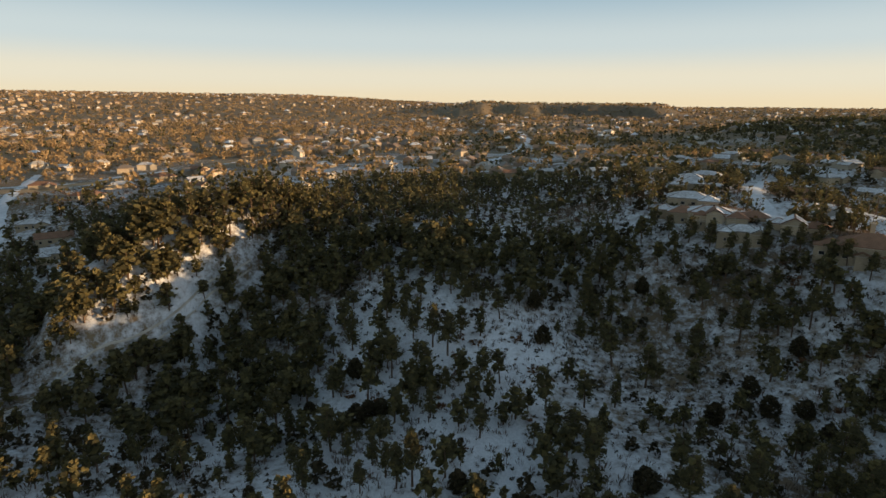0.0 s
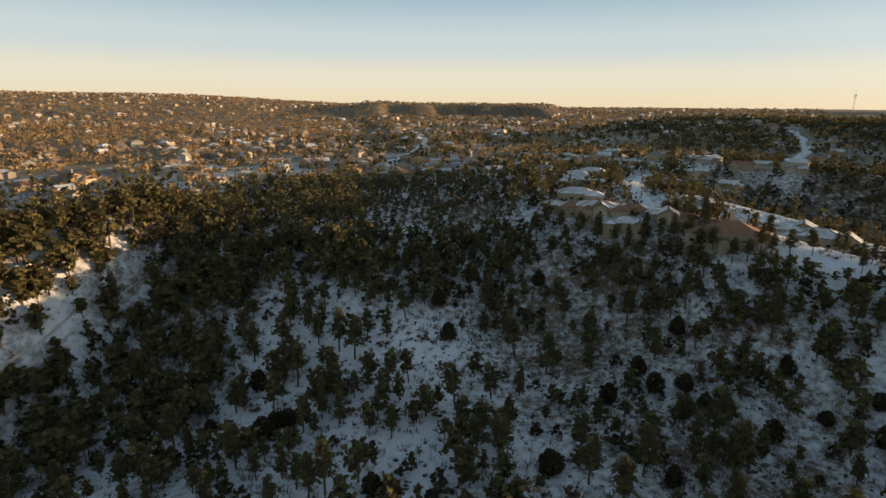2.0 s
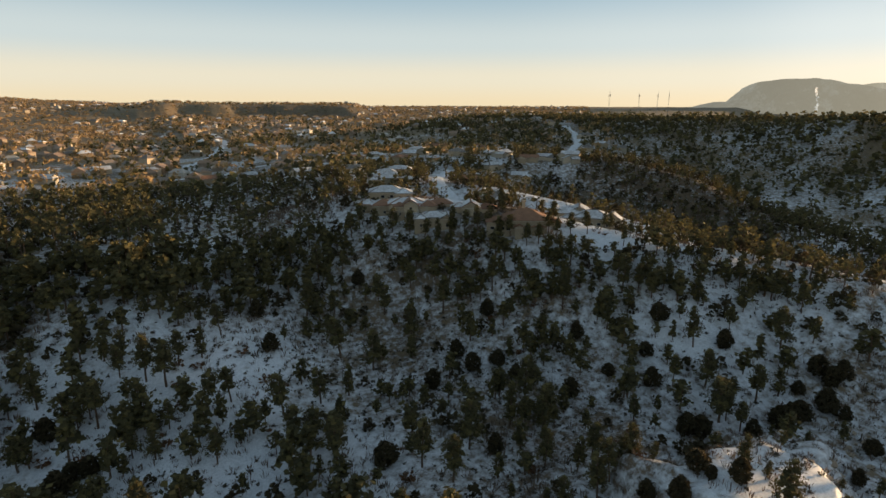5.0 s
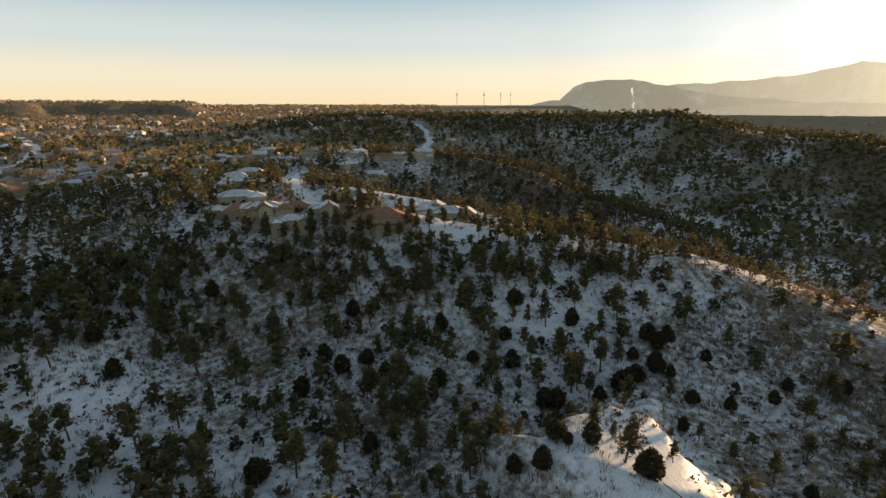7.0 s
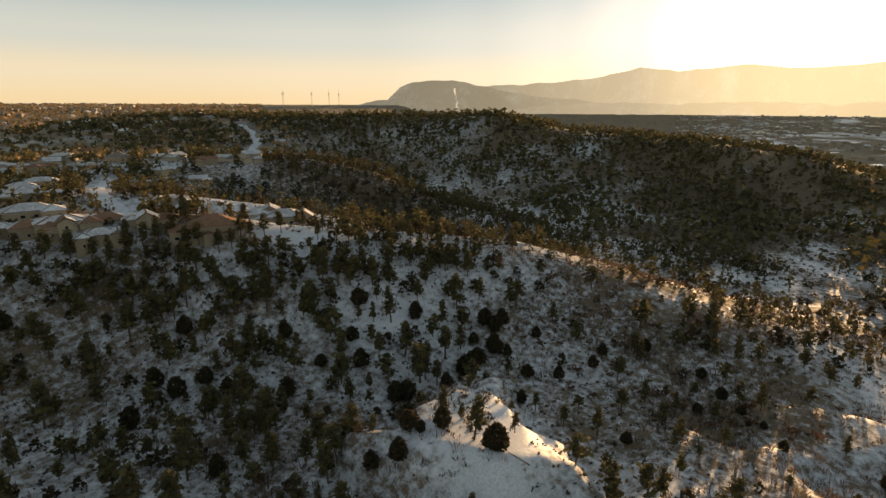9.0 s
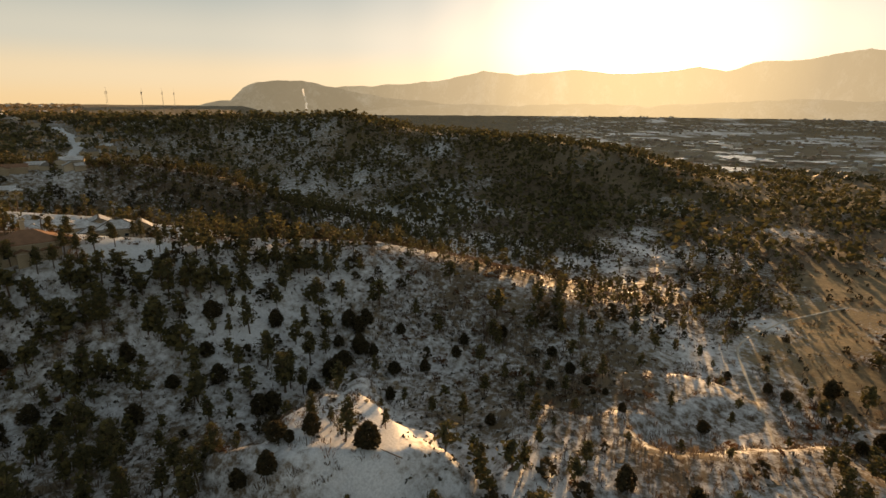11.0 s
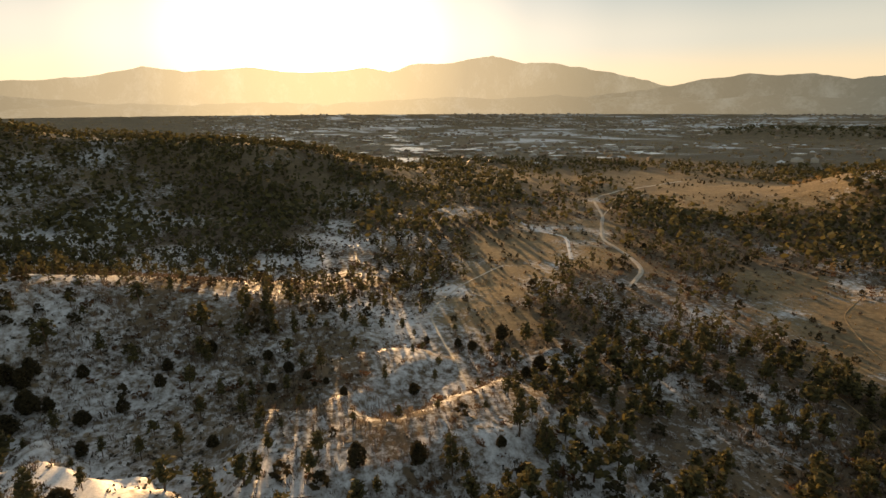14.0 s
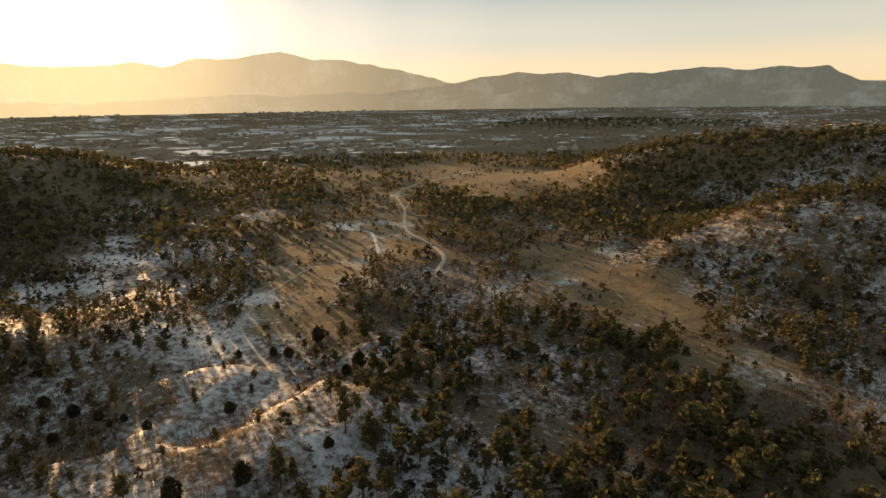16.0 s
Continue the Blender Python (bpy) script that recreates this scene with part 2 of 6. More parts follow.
def land(x, y):
    """The height of the ground."""
    x, y = np.asarray(x, float), np.asarray(y, float)
    r = np.hypot(x, y)
    plateau = -53 - 9 * smooth(130, 70, x) - 4 * smooth(-100, -300, x)
    along = 0.5 * x - 0.87 * y
    valley = -104 - 14 * smooth(700, 2500, r) + 0 * x
    near = -95 - 2 * smooth(0, 80, along)
    high = plateau + (near - plateau) * smooth(-215, -95, along + 0.95 * np.maximum(0, -x))
    base = high + (valley - high) * smooth(20, 260, along)
    # the draw west of the spur
    base = base - 9 * np.exp(-((x + 70) / 75) ** 2 - ((y - 175) / 60) ** 2)
    base = base - 8 * np.exp(-((x + 95) / 38) ** 2 - ((y - 205) / 38) ** 2)
    lift = np.zeros_like(base)
    for _, width, nodes in RIDGES:
        h = ridge_height(x, y, width, nodes, base)
        lift = np.maximum(lift, h)
    z = base + lift
    # the lit knoll with its rock ledges
    d = np.hypot((x - 119 - 0.15 * (y - 52)) / 25, (y - 52) / 34) * (1 + 0.8 * fractal(x, y, 20, 337, 3))
    z = z + (13.0 - 0.10 * (x - 119)) * (1 - smooth(0.45, 1.05, d)) + shelf(x, y)
    # far rises: the town's high ground to the north-west, the bluffs, the plains
    az = np.degrees(np.arctan2(x, y))
    far = smooth(900, 4800, r)
    north = 1 - smooth(50, 75, np.abs(az - 0.0))
    z = z + north * far * (45 + 88 * smooth(12, -18, az))
    brink = 2330 + 330 * fractal(x, 0 * y, 210, 77, 3)
    z = z + 38 * smooth(brink - 190, brink, y) * (1 - smooth(2800, 3300, y)) * smooth(-6, 5, az) * (1 - smooth(20, 24, az)) * (y > 0)
    z = z + (1 - north) * 62 * smooth(2500, 4700, r)
    rough = np.clip(r / 900, 0.35, 1.6) * (1 - 0.5 * smooth(250, 420, along) * (1 - np.clip(lift / 30, 0, 1)))
    z = z + rough * (4.5 * fractal(x, y, 90, 3, 4) + 0.9 * fractal(x, y, 14, 9, 3))
    return z + EYE


def spread(n, centre, fine, reach):
    """Grid lines, close together about the centre and wide apart far off."""
    s = np.linspace(-1, 1, n)
    k = 5.6
    v = np.sinh(k * s) / np.sinh(k)
    return centre + v * reach


gx = spread(325, 150, 2, 5200)
gy = spread(325, 60, 2, 5200)
gx = np.unique(np.round(np.clip(gx, -4850, 4850), 3))
gy = np.unique(np.round(np.clip(gy, -4850, 4850), 3))
GX, GY = np.meshgrid(gx, gy)
GZ = land(GX, GY)


MEADOWS = [(359.1, -190.9, 62), (316.2, -152, 40), (238, -108.8, 26), (179, -279.3, 48), (132.8, -248.3, 32), (82.6, -230.2, 30), (478.1, -539.1, 75), (522.3, -472.3, 60), (404.2, -240.2, 45), (542.3, -369.5, 38), (593.7, -431.8, 42), (455.5, -455, 50), (423.3, -278.7, 30),
           (225, -297, 40), (280.5, -124, 30), (580.7, -587.2, 90), (684.6, -535.8, 90)]


# open flats where the snow lies deep: x, y, radius
FLATS = [(178, 168, 9), (492.7, -65.3, 24), (509.2, -117.5, 20), (499.7, -176.3, 22), (377.9, -27.7, 14), (435.2, -52.4, 20), (417.1, -222, 22), (1102.3, -222.6, 42), (1394.9, -359.9, 48), (793.9, -289.3, 26), (1198.2, -394.5, 40)]


def in_flat(x, y):
    o = np.zeros(np.shape(x))
    wob = 1 + 1.5 * fractal(x, y, 34, 75, 3)
    for fx_, fy_, fr in FLATS:
        o = np.maximum(o, 1 - smooth(0.7, 1.0, np.hypot(x - fx_, y - fy_) / fr * wob))
    return o


def in_meadow(x, y):
    """1 on the open meadows of the valley."""
    o = np.zeros(np.shape(x))
    wob = 1 + 0.5 * fractal(x, y, 45, 71, 2)
    for mx_, my_, mr in MEADOWS:
        o = np.maximum(o, 1 - smooth(0.75, 1.05, np.hypot(x - mx_, y - my_) / mr * wob))
    return o


def snow_share(x, y):
    """How much of the ground snow covers, 0 to 1."""
    along = 0.5 * x - 0.87 * y
    r = np.hypot(x, y)
    s = 0.565 + 0.05 * in_flat(x, y) - 0.07 * np.exp(-((x - 140) / 45) ** 2 - ((y + 110) / 40) ** 2) - 0.12 * smooth(40, 240, along) - 0.05 * np.exp(-((x - 150) / 60) ** 2 - ((y - 5) / 45) ** 2) - 0.035 * smooth(30, 80, x) * smooth(-100, -20, y) * (1 - smooth(200, 240, y)) * (1 - smooth(300, 360, x)) - 0.06 * smooth(330, 800, r) + (-0.035 + 0.22 * fractal(x, y, 26, 311, 3)) * in_meadow(x, y)
    s = s - 0.10 * smooth(700, 1100, y)
    s = s - 0.06 * smooth(185, 240, y) - 0.05 * smooth(-60, -170, y)
    s = s - 0.08 * smooth(-40, -400, x) * smooth(250, 500, y)
    s = s + 0.02 * smooth(110, 150, x) * (1 - smooth(330, 420, x)) * smooth(225, 260, y) * (1 - smooth(470, 560, y))
    s = s + 0.07 * smooth(-480, -560, y) * (1 - smooth(420, 480, x))
    s = s + 0.005 * smooth(430, 560, x) * smooth(-160, -20, y) * (1 - smooth(900, 1050, x)) + (0.07 + 0.4 * fractal(x, y, 150, 351, 3)) * smooth(950, 1150, x) * smooth(300, 0, y)
    s = s - 0.28 * np.exp(-((x - 1480) / 420) ** 2 - ((y + 1850) / 480) ** 2) - 0.05 * smooth(-420, -470, y) * smooth(400, 450, x) * (1 - smooth(800, 950, x))
    s = s - 0.06 * smooth(225, 265, x) * (1 - smooth(420, 480, x)) * smooth(190, 230, y) * (1 - smooth(390, 440, y))
    s = s - 0.05 * np.exp(-((x - 132) / 55) ** 2 - ((y - 203) / 18) ** 2) - 0.02 * smooth(60, 90, y) * (1 - smooth(190, 220, y)) * (1 - smooth(80, 120, x)) + 0.22 * np.exp(-((x - 118) / 22) ** 2 - ((y - 48) / 20) ** 2) + 0.006 * shelf(x, y) - 0.02 * np.exp(-((x - 185) / 48) ** 2 - ((y - 20) / 38) ** 2)
    return s + (0.11 + 0.10 * smooth(40, 160, along)) * fractal(x, y, 60, 21, 4)


def grass_share(x, y):
    far_town = smooth(450, 800, np.hypot(x, y)) * (1 - 0.5 * smooth(400, 520, x) * (1 - smooth(950, 1100, x)))
    return np.clip(0.2 + in_meadow(x, y) + 0.7 * far_town + 0.5 * fractal(x, y, 60, 31, 3), 0, 1)


def grid_object(name, xs, ys, zs, mat, attrs):
    nx, ny = len(xs), len(ys)
    X, Y = np.meshgrid(xs, ys)
    co = np.stack([X, Y, zs], -1).reshape(-1, 3)
    i = np.arange(nx * ny).reshape(ny, nx)
    f = np.stack([i[:-1, :-1], i[:-1, 1:], i[1:, 1:], i[1:, :-1]], -1).reshape(-1, 4)
    return mesh_from(name, co, f, mat, attrs)


def mesh_from(name, co, faces, mat, attrs=(), smooth_shade=True, data_only=False):
    me = bpy.data.meshes.new(name)
    co, faces = np.asarray(co, np.float32), np.asarray(faces, np.int32)
    me.vertices.add(len(co))
    me.vertices.foreach_set("co", co.ravel())
    k = faces.shape[1]
    me.loops.add(faces.size)
    me.loops.foreach_set("vertex_index", faces.ravel())
    me.polygons.add(len(faces))
    me.polygons.foreach_set("loop_start", np.arange(0, faces.size, k, dtype=np.int32))
    me.polygons.foreach_set("use_smooth", np.full(len(faces), smooth_shade))
    me.update(calc_edges=True)
    for key, v in attrs:
        a = me.attributes.new(key, "FLOAT", "POINT")
        a.data.foreach_set("value", np.asarray(v, np.float32).ravel())
    me.materials.append(mat)
    return me if data_only else new(name, me)


ground = grid_object("ground", gx, gy, GZ, M_GROUND, [("snow", snow_share(GX, GY)), ("grass", grass_share(GX, GY))])
tagged(ground, "rolling hillside under patchy snow and dry grass", "ground", kind="structure")

# ---- mountains ----
# skylines: heading, degrees above the horizon; the far massif, the nearer mountains, and the foothills before them
SKYLINE = [(60, 0.6), (64, 1.6), (66.5, 1.85), (69, 1.85), (72, 2.1), (74.8, 2.35), (77, 2.6), (78.6, 3.0), (80.3, 3.4), (82, 3.15), (83.8, 3.0), (86, 3.15), (88.9, 3.5), (91, 3.3), (94, 3.05), (97, 3.2), (100.2, 3.6), (101.2, 3.4),
           (102.4, 3.15), (105.2, 3.93), (107, 3.9), (108.7, 4.02), (110.8, 4.4), (112.6, 4.73), (114, 4.3), (115.8, 3.9), (118.3, 3.85), (120, 3.6), (122, 3.25), (124, 2.9), (126.5, 2.3), (129, 1.65), (132, 1.0), (136, 0.3), (140, -0.4)]
SKYLINE_NEAR = [(50, -0.6), (53.4, 0.05), (55, 0.35), (56, 0.35), (57.2, 1.5), (58.3, 2.05), (60.5, 2.32), (62.6, 2.3), (64.4, 2.0), (67, 1.4), (70, 0.9), (76, 0.3), (84, -0.4), (110, -0.5), (118, -0.1), (121, 0.6), (124.5, 1.0), (127, 1.3), (129, 1.62),
                (131.2, 2.05), (133, 2.2), (135.6, 2.55), (137.5, 2.4), (139.5, 2.5), (141.5, 2.25), (143.1, 1.88), (146.1, 2.38), (148.1, 2.22), (152.3, 2.58), (154, 2.45), (155.9, 2.26), (158.4, 2.48), (160.5, 2.27),
                (161.7, 2.4), (162.6, 1.75), (164, 1.16), (166, 1.1), (170, 1.5), (176, 1.7), (190, 0.5)]
FOOTHILLS = [(66, -0.7), (72, -0.1), (78, 0.25), (84, 0.1), (90, 0.35), (96, 0.1), (103, 0.55), (109, 0.8), (113, 0.5), (119, 0.95), (123, 0.55), (127, 0.8), (132, 0.4), (138, 0.75), (143, 0.4), (149, 0.8), (154, 0.4), (160, 0.65), (166, 0.2), (172, -0.6)]


def mountain_material(name, air, glow):
    m, n, l, b = material(name)
    geo = n.new("ShaderNodeNewGeometry")
    squash = n.new("ShaderNodeMapping")
    squash.inputs["Scale"].default_value = (1, 1, 0.45)
    l.new(geo.outputs["Position"], squash.inputs[0])
    t = noise_node(n, l, 0.0045, 8, 0.68, squash.outputs[0])
    r = ramp(n, [(0.36, (0.03, 0.034, 0.031)), (0.5, (0.055, 0.057, 0.052)), (0.6, (0.16, 0.16, 0.155)), (0.75, (0.36, 0.36, 0.36))])
    l.new(t.outputs[0], r.inputs[0])
    l.new(r.outputs[0], b.inputs["Base Color"])
    b.inputs["Roughness"].default_value = 1.0
    # haze of many miles of evening air, painted as emission, strongest towards the sun
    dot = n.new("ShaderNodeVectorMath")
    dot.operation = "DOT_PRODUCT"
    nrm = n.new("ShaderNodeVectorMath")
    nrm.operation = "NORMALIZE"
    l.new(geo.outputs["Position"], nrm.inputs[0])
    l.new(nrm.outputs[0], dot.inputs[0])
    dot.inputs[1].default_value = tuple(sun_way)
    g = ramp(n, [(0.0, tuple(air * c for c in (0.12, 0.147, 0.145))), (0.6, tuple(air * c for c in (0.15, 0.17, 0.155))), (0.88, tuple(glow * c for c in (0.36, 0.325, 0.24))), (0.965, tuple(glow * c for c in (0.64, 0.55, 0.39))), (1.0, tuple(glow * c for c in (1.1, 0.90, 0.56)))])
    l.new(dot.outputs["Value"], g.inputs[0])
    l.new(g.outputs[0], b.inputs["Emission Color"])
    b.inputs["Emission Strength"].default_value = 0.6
    return m


def mountain_range(skyline, near, far, seed, mat, label, steep=1.25):
    """One range: a sheet of spurs and gullies that climbs from the plain to its crest."""
    sk = np.array(skyline)
    az = np.arange(sk[0, 0], sk[-1, 0], 0.2)
    el = np.interp(az, sk[:, 0], sk[:, 1])
    el = el + 0.13 * fractal(az * 10, az * 0, 12, seed, 4)
    rows = 24
    u = np.linspace(0, 1, rows)[:, None]
    rad = near + (far - near) * u + 0 * az
    a = np.radians(az)[None, :] + 0 * u
    top = np.tan(np.radians(el))[None, :] * far
    x, y = np.sin(a) * rad, np.cos(a) * rad
    low = land(x, y) - EYE - 6
    # spurs run down from the crest, and wander
    wander = 1.6 * fractal(az[None, :] * 8 + 0 * u, u * 30 + 0 * az, 20, seed + 3, 3)
    spurs = (u * (1 - u) * 4) * (0.34 * fractal(az[None, :] * 20 + 16 * wander, u * 26 + 0 * az, 40, seed + 7, 5) + 0.16 * np.abs(fractal(az[None, :] * 20 + 30 * wander, u * 14 + 0 * az, 26, seed + 17, 4)))
    z = low + np.maximum(top - low, 0) * np.clip(u ** steep + spurs, 0, 1)
    z[-1] = np.maximum(top[0], low[-1])
    ny, nx = z.shape
    i = np.arange(nx * ny).reshape(ny, nx)
    f = np.stack([i[:-1, :-1], i[:-1, 1:], i[1:, 1:], i[1:, :-1]], -1).reshape(-1, 4)
    co = np.stack([x, y, z + EYE], -1).reshape(-1, 3)
    ob = mesh_from("backdrop", co, f, mat)
    return tagged(ob, label, "mountains", kind="structure")


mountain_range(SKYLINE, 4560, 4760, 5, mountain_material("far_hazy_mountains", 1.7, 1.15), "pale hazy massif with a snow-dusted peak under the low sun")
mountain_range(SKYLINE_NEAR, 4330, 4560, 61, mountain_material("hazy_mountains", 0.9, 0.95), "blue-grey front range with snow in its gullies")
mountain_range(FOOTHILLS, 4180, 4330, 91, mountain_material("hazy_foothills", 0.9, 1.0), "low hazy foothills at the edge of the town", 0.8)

# ---- trees ----
def tube(points, radii, sides=6):
    """A tapering limb along points: vertices and quads."""
    pts = np.asarray(points, float)
    n = len(pts)
    ang = np.arange(sides) * 2 * np.pi / sides
    co = []
    for i in range(n):
        d = pts[min(i + 1, n - 1)] - pts[max(i - 1, 0)]
        d = d / np.linalg.norm(d)
        a = np.cross(d, (0.3, 0.9, 0.1) if abs(d[2]) > 0.9 else (0, 0, 1))
        a /= np.linalg.norm(a)
        b2 = np.cross(d, a)
        co.append(pts[i] + radii[i] * (np.cos(ang)[:, None] * a + np.sin(ang)[:, None] * b2))
    co = np.concatenate(co)
    f = [(i * sides + k, i * sides + (k + 1) % sides, (i + 1) * sides + (k + 1) % sides, (i + 1) * sides + k)
         for i in range(n - 1) for k in range(sides)]
    return co, np.array(f)


class Heap:
    """Gathers pieces into one mesh of quads."""
    def __init__(self):
        self.co, self.f, self.n = [], [], 0

    def add(self, co, f):
        self.co.append(np.asarray(co, float))
        self.f.append(np.asarray(f) + self.n)
        self.n += len(co)

    def mesh(self, name, mat, smooth_shade=False):
        return mesh_from(name, np.concatenate(self.co), np.concatenate(self.f), mat, (), smooth_shade, data_only=True)


def tufts(centres, sizes, rng, per=4, flat=0.7, full=1.0):
    """Bunches of needles: a few crossed, bent leaf quads about each centre."""
    n = len(centres)
    c = np.repeat(np.asarray(centres), per, 0)
    s = np.repeat(np.asarray(sizes), per)[:, None]
    d = rng.normal(size=(n * per, 3))
    d[:, 2] *= flat
    d /= np.linalg.norm(d, axis=1)[:, None]
    e = np.cross(d, rng.normal(size=(n * per, 3)))
    e /= np.linalg.norm(e, axis=1)[:, None]
    w = rng.uniform(0.35, 0.75, (n * per, 1)) * full
    off = rng.normal(size=(n * per, 3)) * s * 0.30
    p = c + off
    q = np.stack([p - d * s * 0.55 - e * s * w * 0.35, p - d * s * 0.1 + e * s * w * 0.62,
                  p + d * s * 0.62 + e * s * w * 0.15, p + d * s * 0.2 - e * s * w * 0.6], 1).reshape(-1, 3)
    return q, np.arange(n * per * 4).reshape(-1, 4)


def clumps(centres, sizes, rng):
    """The dense inner bunches of a crown: small lopsided lumps."""
    cube = np.array([(-1, -1, -1), (1, -1, -1), (1, 1, -1), (-1, 1, -1), (-1, -1, 1), (1, -1, 1), (1, 1, 1), (-1, 1, 1)], float)
    quads = np.array([(0, 3, 2, 1), (4, 5, 6, 7), (0, 1, 5, 4), (1, 2, 6, 5), (2, 3, 7, 6), (3, 0, 4, 7)])
    co, f = [], []
    for i, (c, z) in enumerate(zip(centres, sizes)):
        a = rng.uniform(0, 6.28)
        q = cube * rng.uniform(0.35, 0.85, (8, 3)) * (1, 1, 0.75)
        q = np.stack([q[:, 0] * np.cos(a) - q[:, 1] * np.sin(a), q[:, 0] * np.sin(a) + q[:, 1] * np.cos(a), q[:, 2]], 1)
        co.append(q * z + c)
        f.append(quads + 8 * i)
    return np.concatenate(co), np.concatenate(f)


def pine_meshes(seed, detail):
    """A ponderosa pine 1 m tall: trunk with limbs, and the needle crown. detail: tufts."""
    rng = np.random.default_rng(seed)
    trunk, crown = Heap(), Heap()
    lean = rng.normal(size=2) * 0.02
    h = np.linspace(0, 0.97, 6)
    path = np.stack([lean[0] * h * 2 + 0.008 * np.sin(h * 9 + seed), lean[1] * h * 2, h - 0.02], 1)
    trunk.add(*(tube(path, 0.020 * (1 - h) ** 0.8 + 0.003, 6) if detail > 150 else tube(path[::2], 0.022 * (1 - h[::2]) ** 0.8 + 0.004, 4)))
    start = rng.uniform(0.18, 0.40)
    wide = rng.uniform(0.20, 0.27)
    taper = rng.uniform(0.42, 0.85)
    m = 7 if detail > 150 else 3
    limbs = int(detail / m)
    cs, ss = [], []
    for k in range(limbs):
        v = start + (0.98 - start) * (k + rng.uniform(0, 1)) / limbs
        u = (v - start) / (1 - start)
        reach = wide * (0.62 + 0.6 * u) * (1 - u) ** taper * 1.5 * rng.uniform(0.55, 1.15) + 0.015
        a = rng.uniform(0, 2 * np.pi)
        root = np.array([np.interp(v, h, path[:, 0]), np.interp(v, h, path[:, 1]), v - 0.02])
        tip = root + np.array([np.cos(a) * reach, np.sin(a) * reach, reach * rng.uniform(-0.1, 0.35)])
        if detail > 150 and reach > 0.10 and k % 2 == 0:
            trunk.add(*tube([root, (root + tip) / 2 + (0, 0, -0.008), tip], [0.006, 0.004, 0.002], 3))
        for w in np.linspace(0.42, 1.05, m):
            cs.append(root + (tip - root) * w + rng.normal(size=3) * (0.022 if detail > 150 else 0.016))
            ss.append(rng.uniform(0.036, 0.068) * (1.2 - 0.45 * u) * (0.82 if detail > 150 else 1.0))
    if detail > 40:
        n_ = 22 if detail > 150 else 9
        v_ = start + 0.03 + (0.94 - start) * (np.arange(n_) + rng.uniform(0, 1, n_)) / n_
        u_ = (v_ - start) / (1 - start)
        far_ = wide * (0.62 + 0.6 * u_) * np.clip(1 - u_, 0.02, 1) ** taper * 0.62
        a_ = rng.uniform(0, 6.28, n_)
        inner = np.stack([np.interp(v_, h, path[:, 0]) + np.cos(a_) * far_, np.interp(v_, h, path[:, 1]) + np.sin(a_) * far_, v_], 1)
        crown.add(*clumps(inner, (0.035 + 0.45 * far_) * (1.0 if detail > 150 else 1.35), rng))
    scale = (420 / max(detail, 40)) ** 0.36
    crown.add(*(tufts(cs, np.array(ss) * scale * 0.86, rng, 3, 0.8, 0.8) if detail > 150 else tufts(cs, np.array(ss) * scale * 1.12, rng, 2, 0.6, 1.35)))
    return trunk.mesh("pine_trunk", M_BARK, True), crown.mesh("pine_crown", M_NEEDLE)


def juniper_meshes(seed, detail):
    """A dense, bushy juniper 1 m tall."""
    rng = np.random.default_rng(seed)
    trunk, crown = Heap(), Heap()
    for k in range(3):
        a = rng.uniform(0, 2 * np.pi)
        trunk.add(*tube([(0, 0, -0.03), (0.05 * np.cos(a), 0.05 * np.sin(a), 0.25), (0.12 * np.cos(a), 0.12 * np.sin(a), 0.6)],
                        [0.03, 0.022, 0.01], 5))
    wide = rng.uniform(0.27, 0.42)
    top = rng.uniform(0.35, 0.6)
    cs, ss = [], []
    for k in range(detail):
        v = rng.uniform(0.06, 1) ** 0.9
        reach = wide * min(1, (v + 0.10) * 3) * (1 - max(0, (v - top) / (1 - top)) ** 1.6) + 0.02
        a = rng.uniform(0, 2 * np.pi)
        q = reach * rng.uniform(0.45, 1.0) ** 0.5 * (1 + 0.18 * np.sin(3 * a + seed))
        cs.append((np.cos(a) * q, np.sin(a) * q, v * 0.97))
        ss.append(rng.uniform(0.07, 0.12) * (420 / max(detail, 40)) ** 0.36)
    crown.add(*tufts(cs, ss, rng, 4 if detail > 150 else 2, 1.0, 1.1 if detail > 150 else 1.6))
    return trunk.mesh("juniper_trunk", M_BARK, True), crown.mesh("juniper_crown", M_JUNIPER)


def mesh_arrays(me):
    co = np.empty(len(me.vertices) * 3, np.float32)
    me.vertices.foreach_get("co", co)
    f = np.empty(len(me.loops), np.int32)
    me.loops.foreach_get("vertex_index", f)
    return co.reshape(-1, 3), f.reshape(-1, 4)


def scatter(name, shapes, x, y, z, size, rng, mat, squash=None):
    """Many copies of a few shapes, joined into one mesh."""
    cos, fs, n = [], [], 0
    pick = rng.integers(0, len(shapes), len(x))
    for s, (co, f) in enumerate(shapes):
        w = np.flatnonzero(pick == s)
        if not len(w):
            continue
        a = rng.uniform(0, 2 * np.pi, len(w))
        ca, sa = np.cos(a)[:, None], np.sin(a)[:, None]
        sz = size[w][:, None]
        sx = sz * (1 if squash is None else squash[w][:, None])
        px = (co[:, 0] * ca - co[:, 1] * sa) * sx + x[w][:, None]
        py = (co[:, 0] * sa + co[:, 1] * ca) * sx + y[w][:, None]
        pz = co[:, 2] * sz + z[w][:, None]
        cos.append(np.stack([px, py, pz], -1).reshape(-1, 3))
        fs.append((f[None] + (np.arange(len(w)) * len(co))[:, None, None]).reshape(-1, 4) + n)
        n += len(w) * len(co)
    return mesh_from(name, np.concatenate(cos), np.concatenate(fs), mat, (), False)


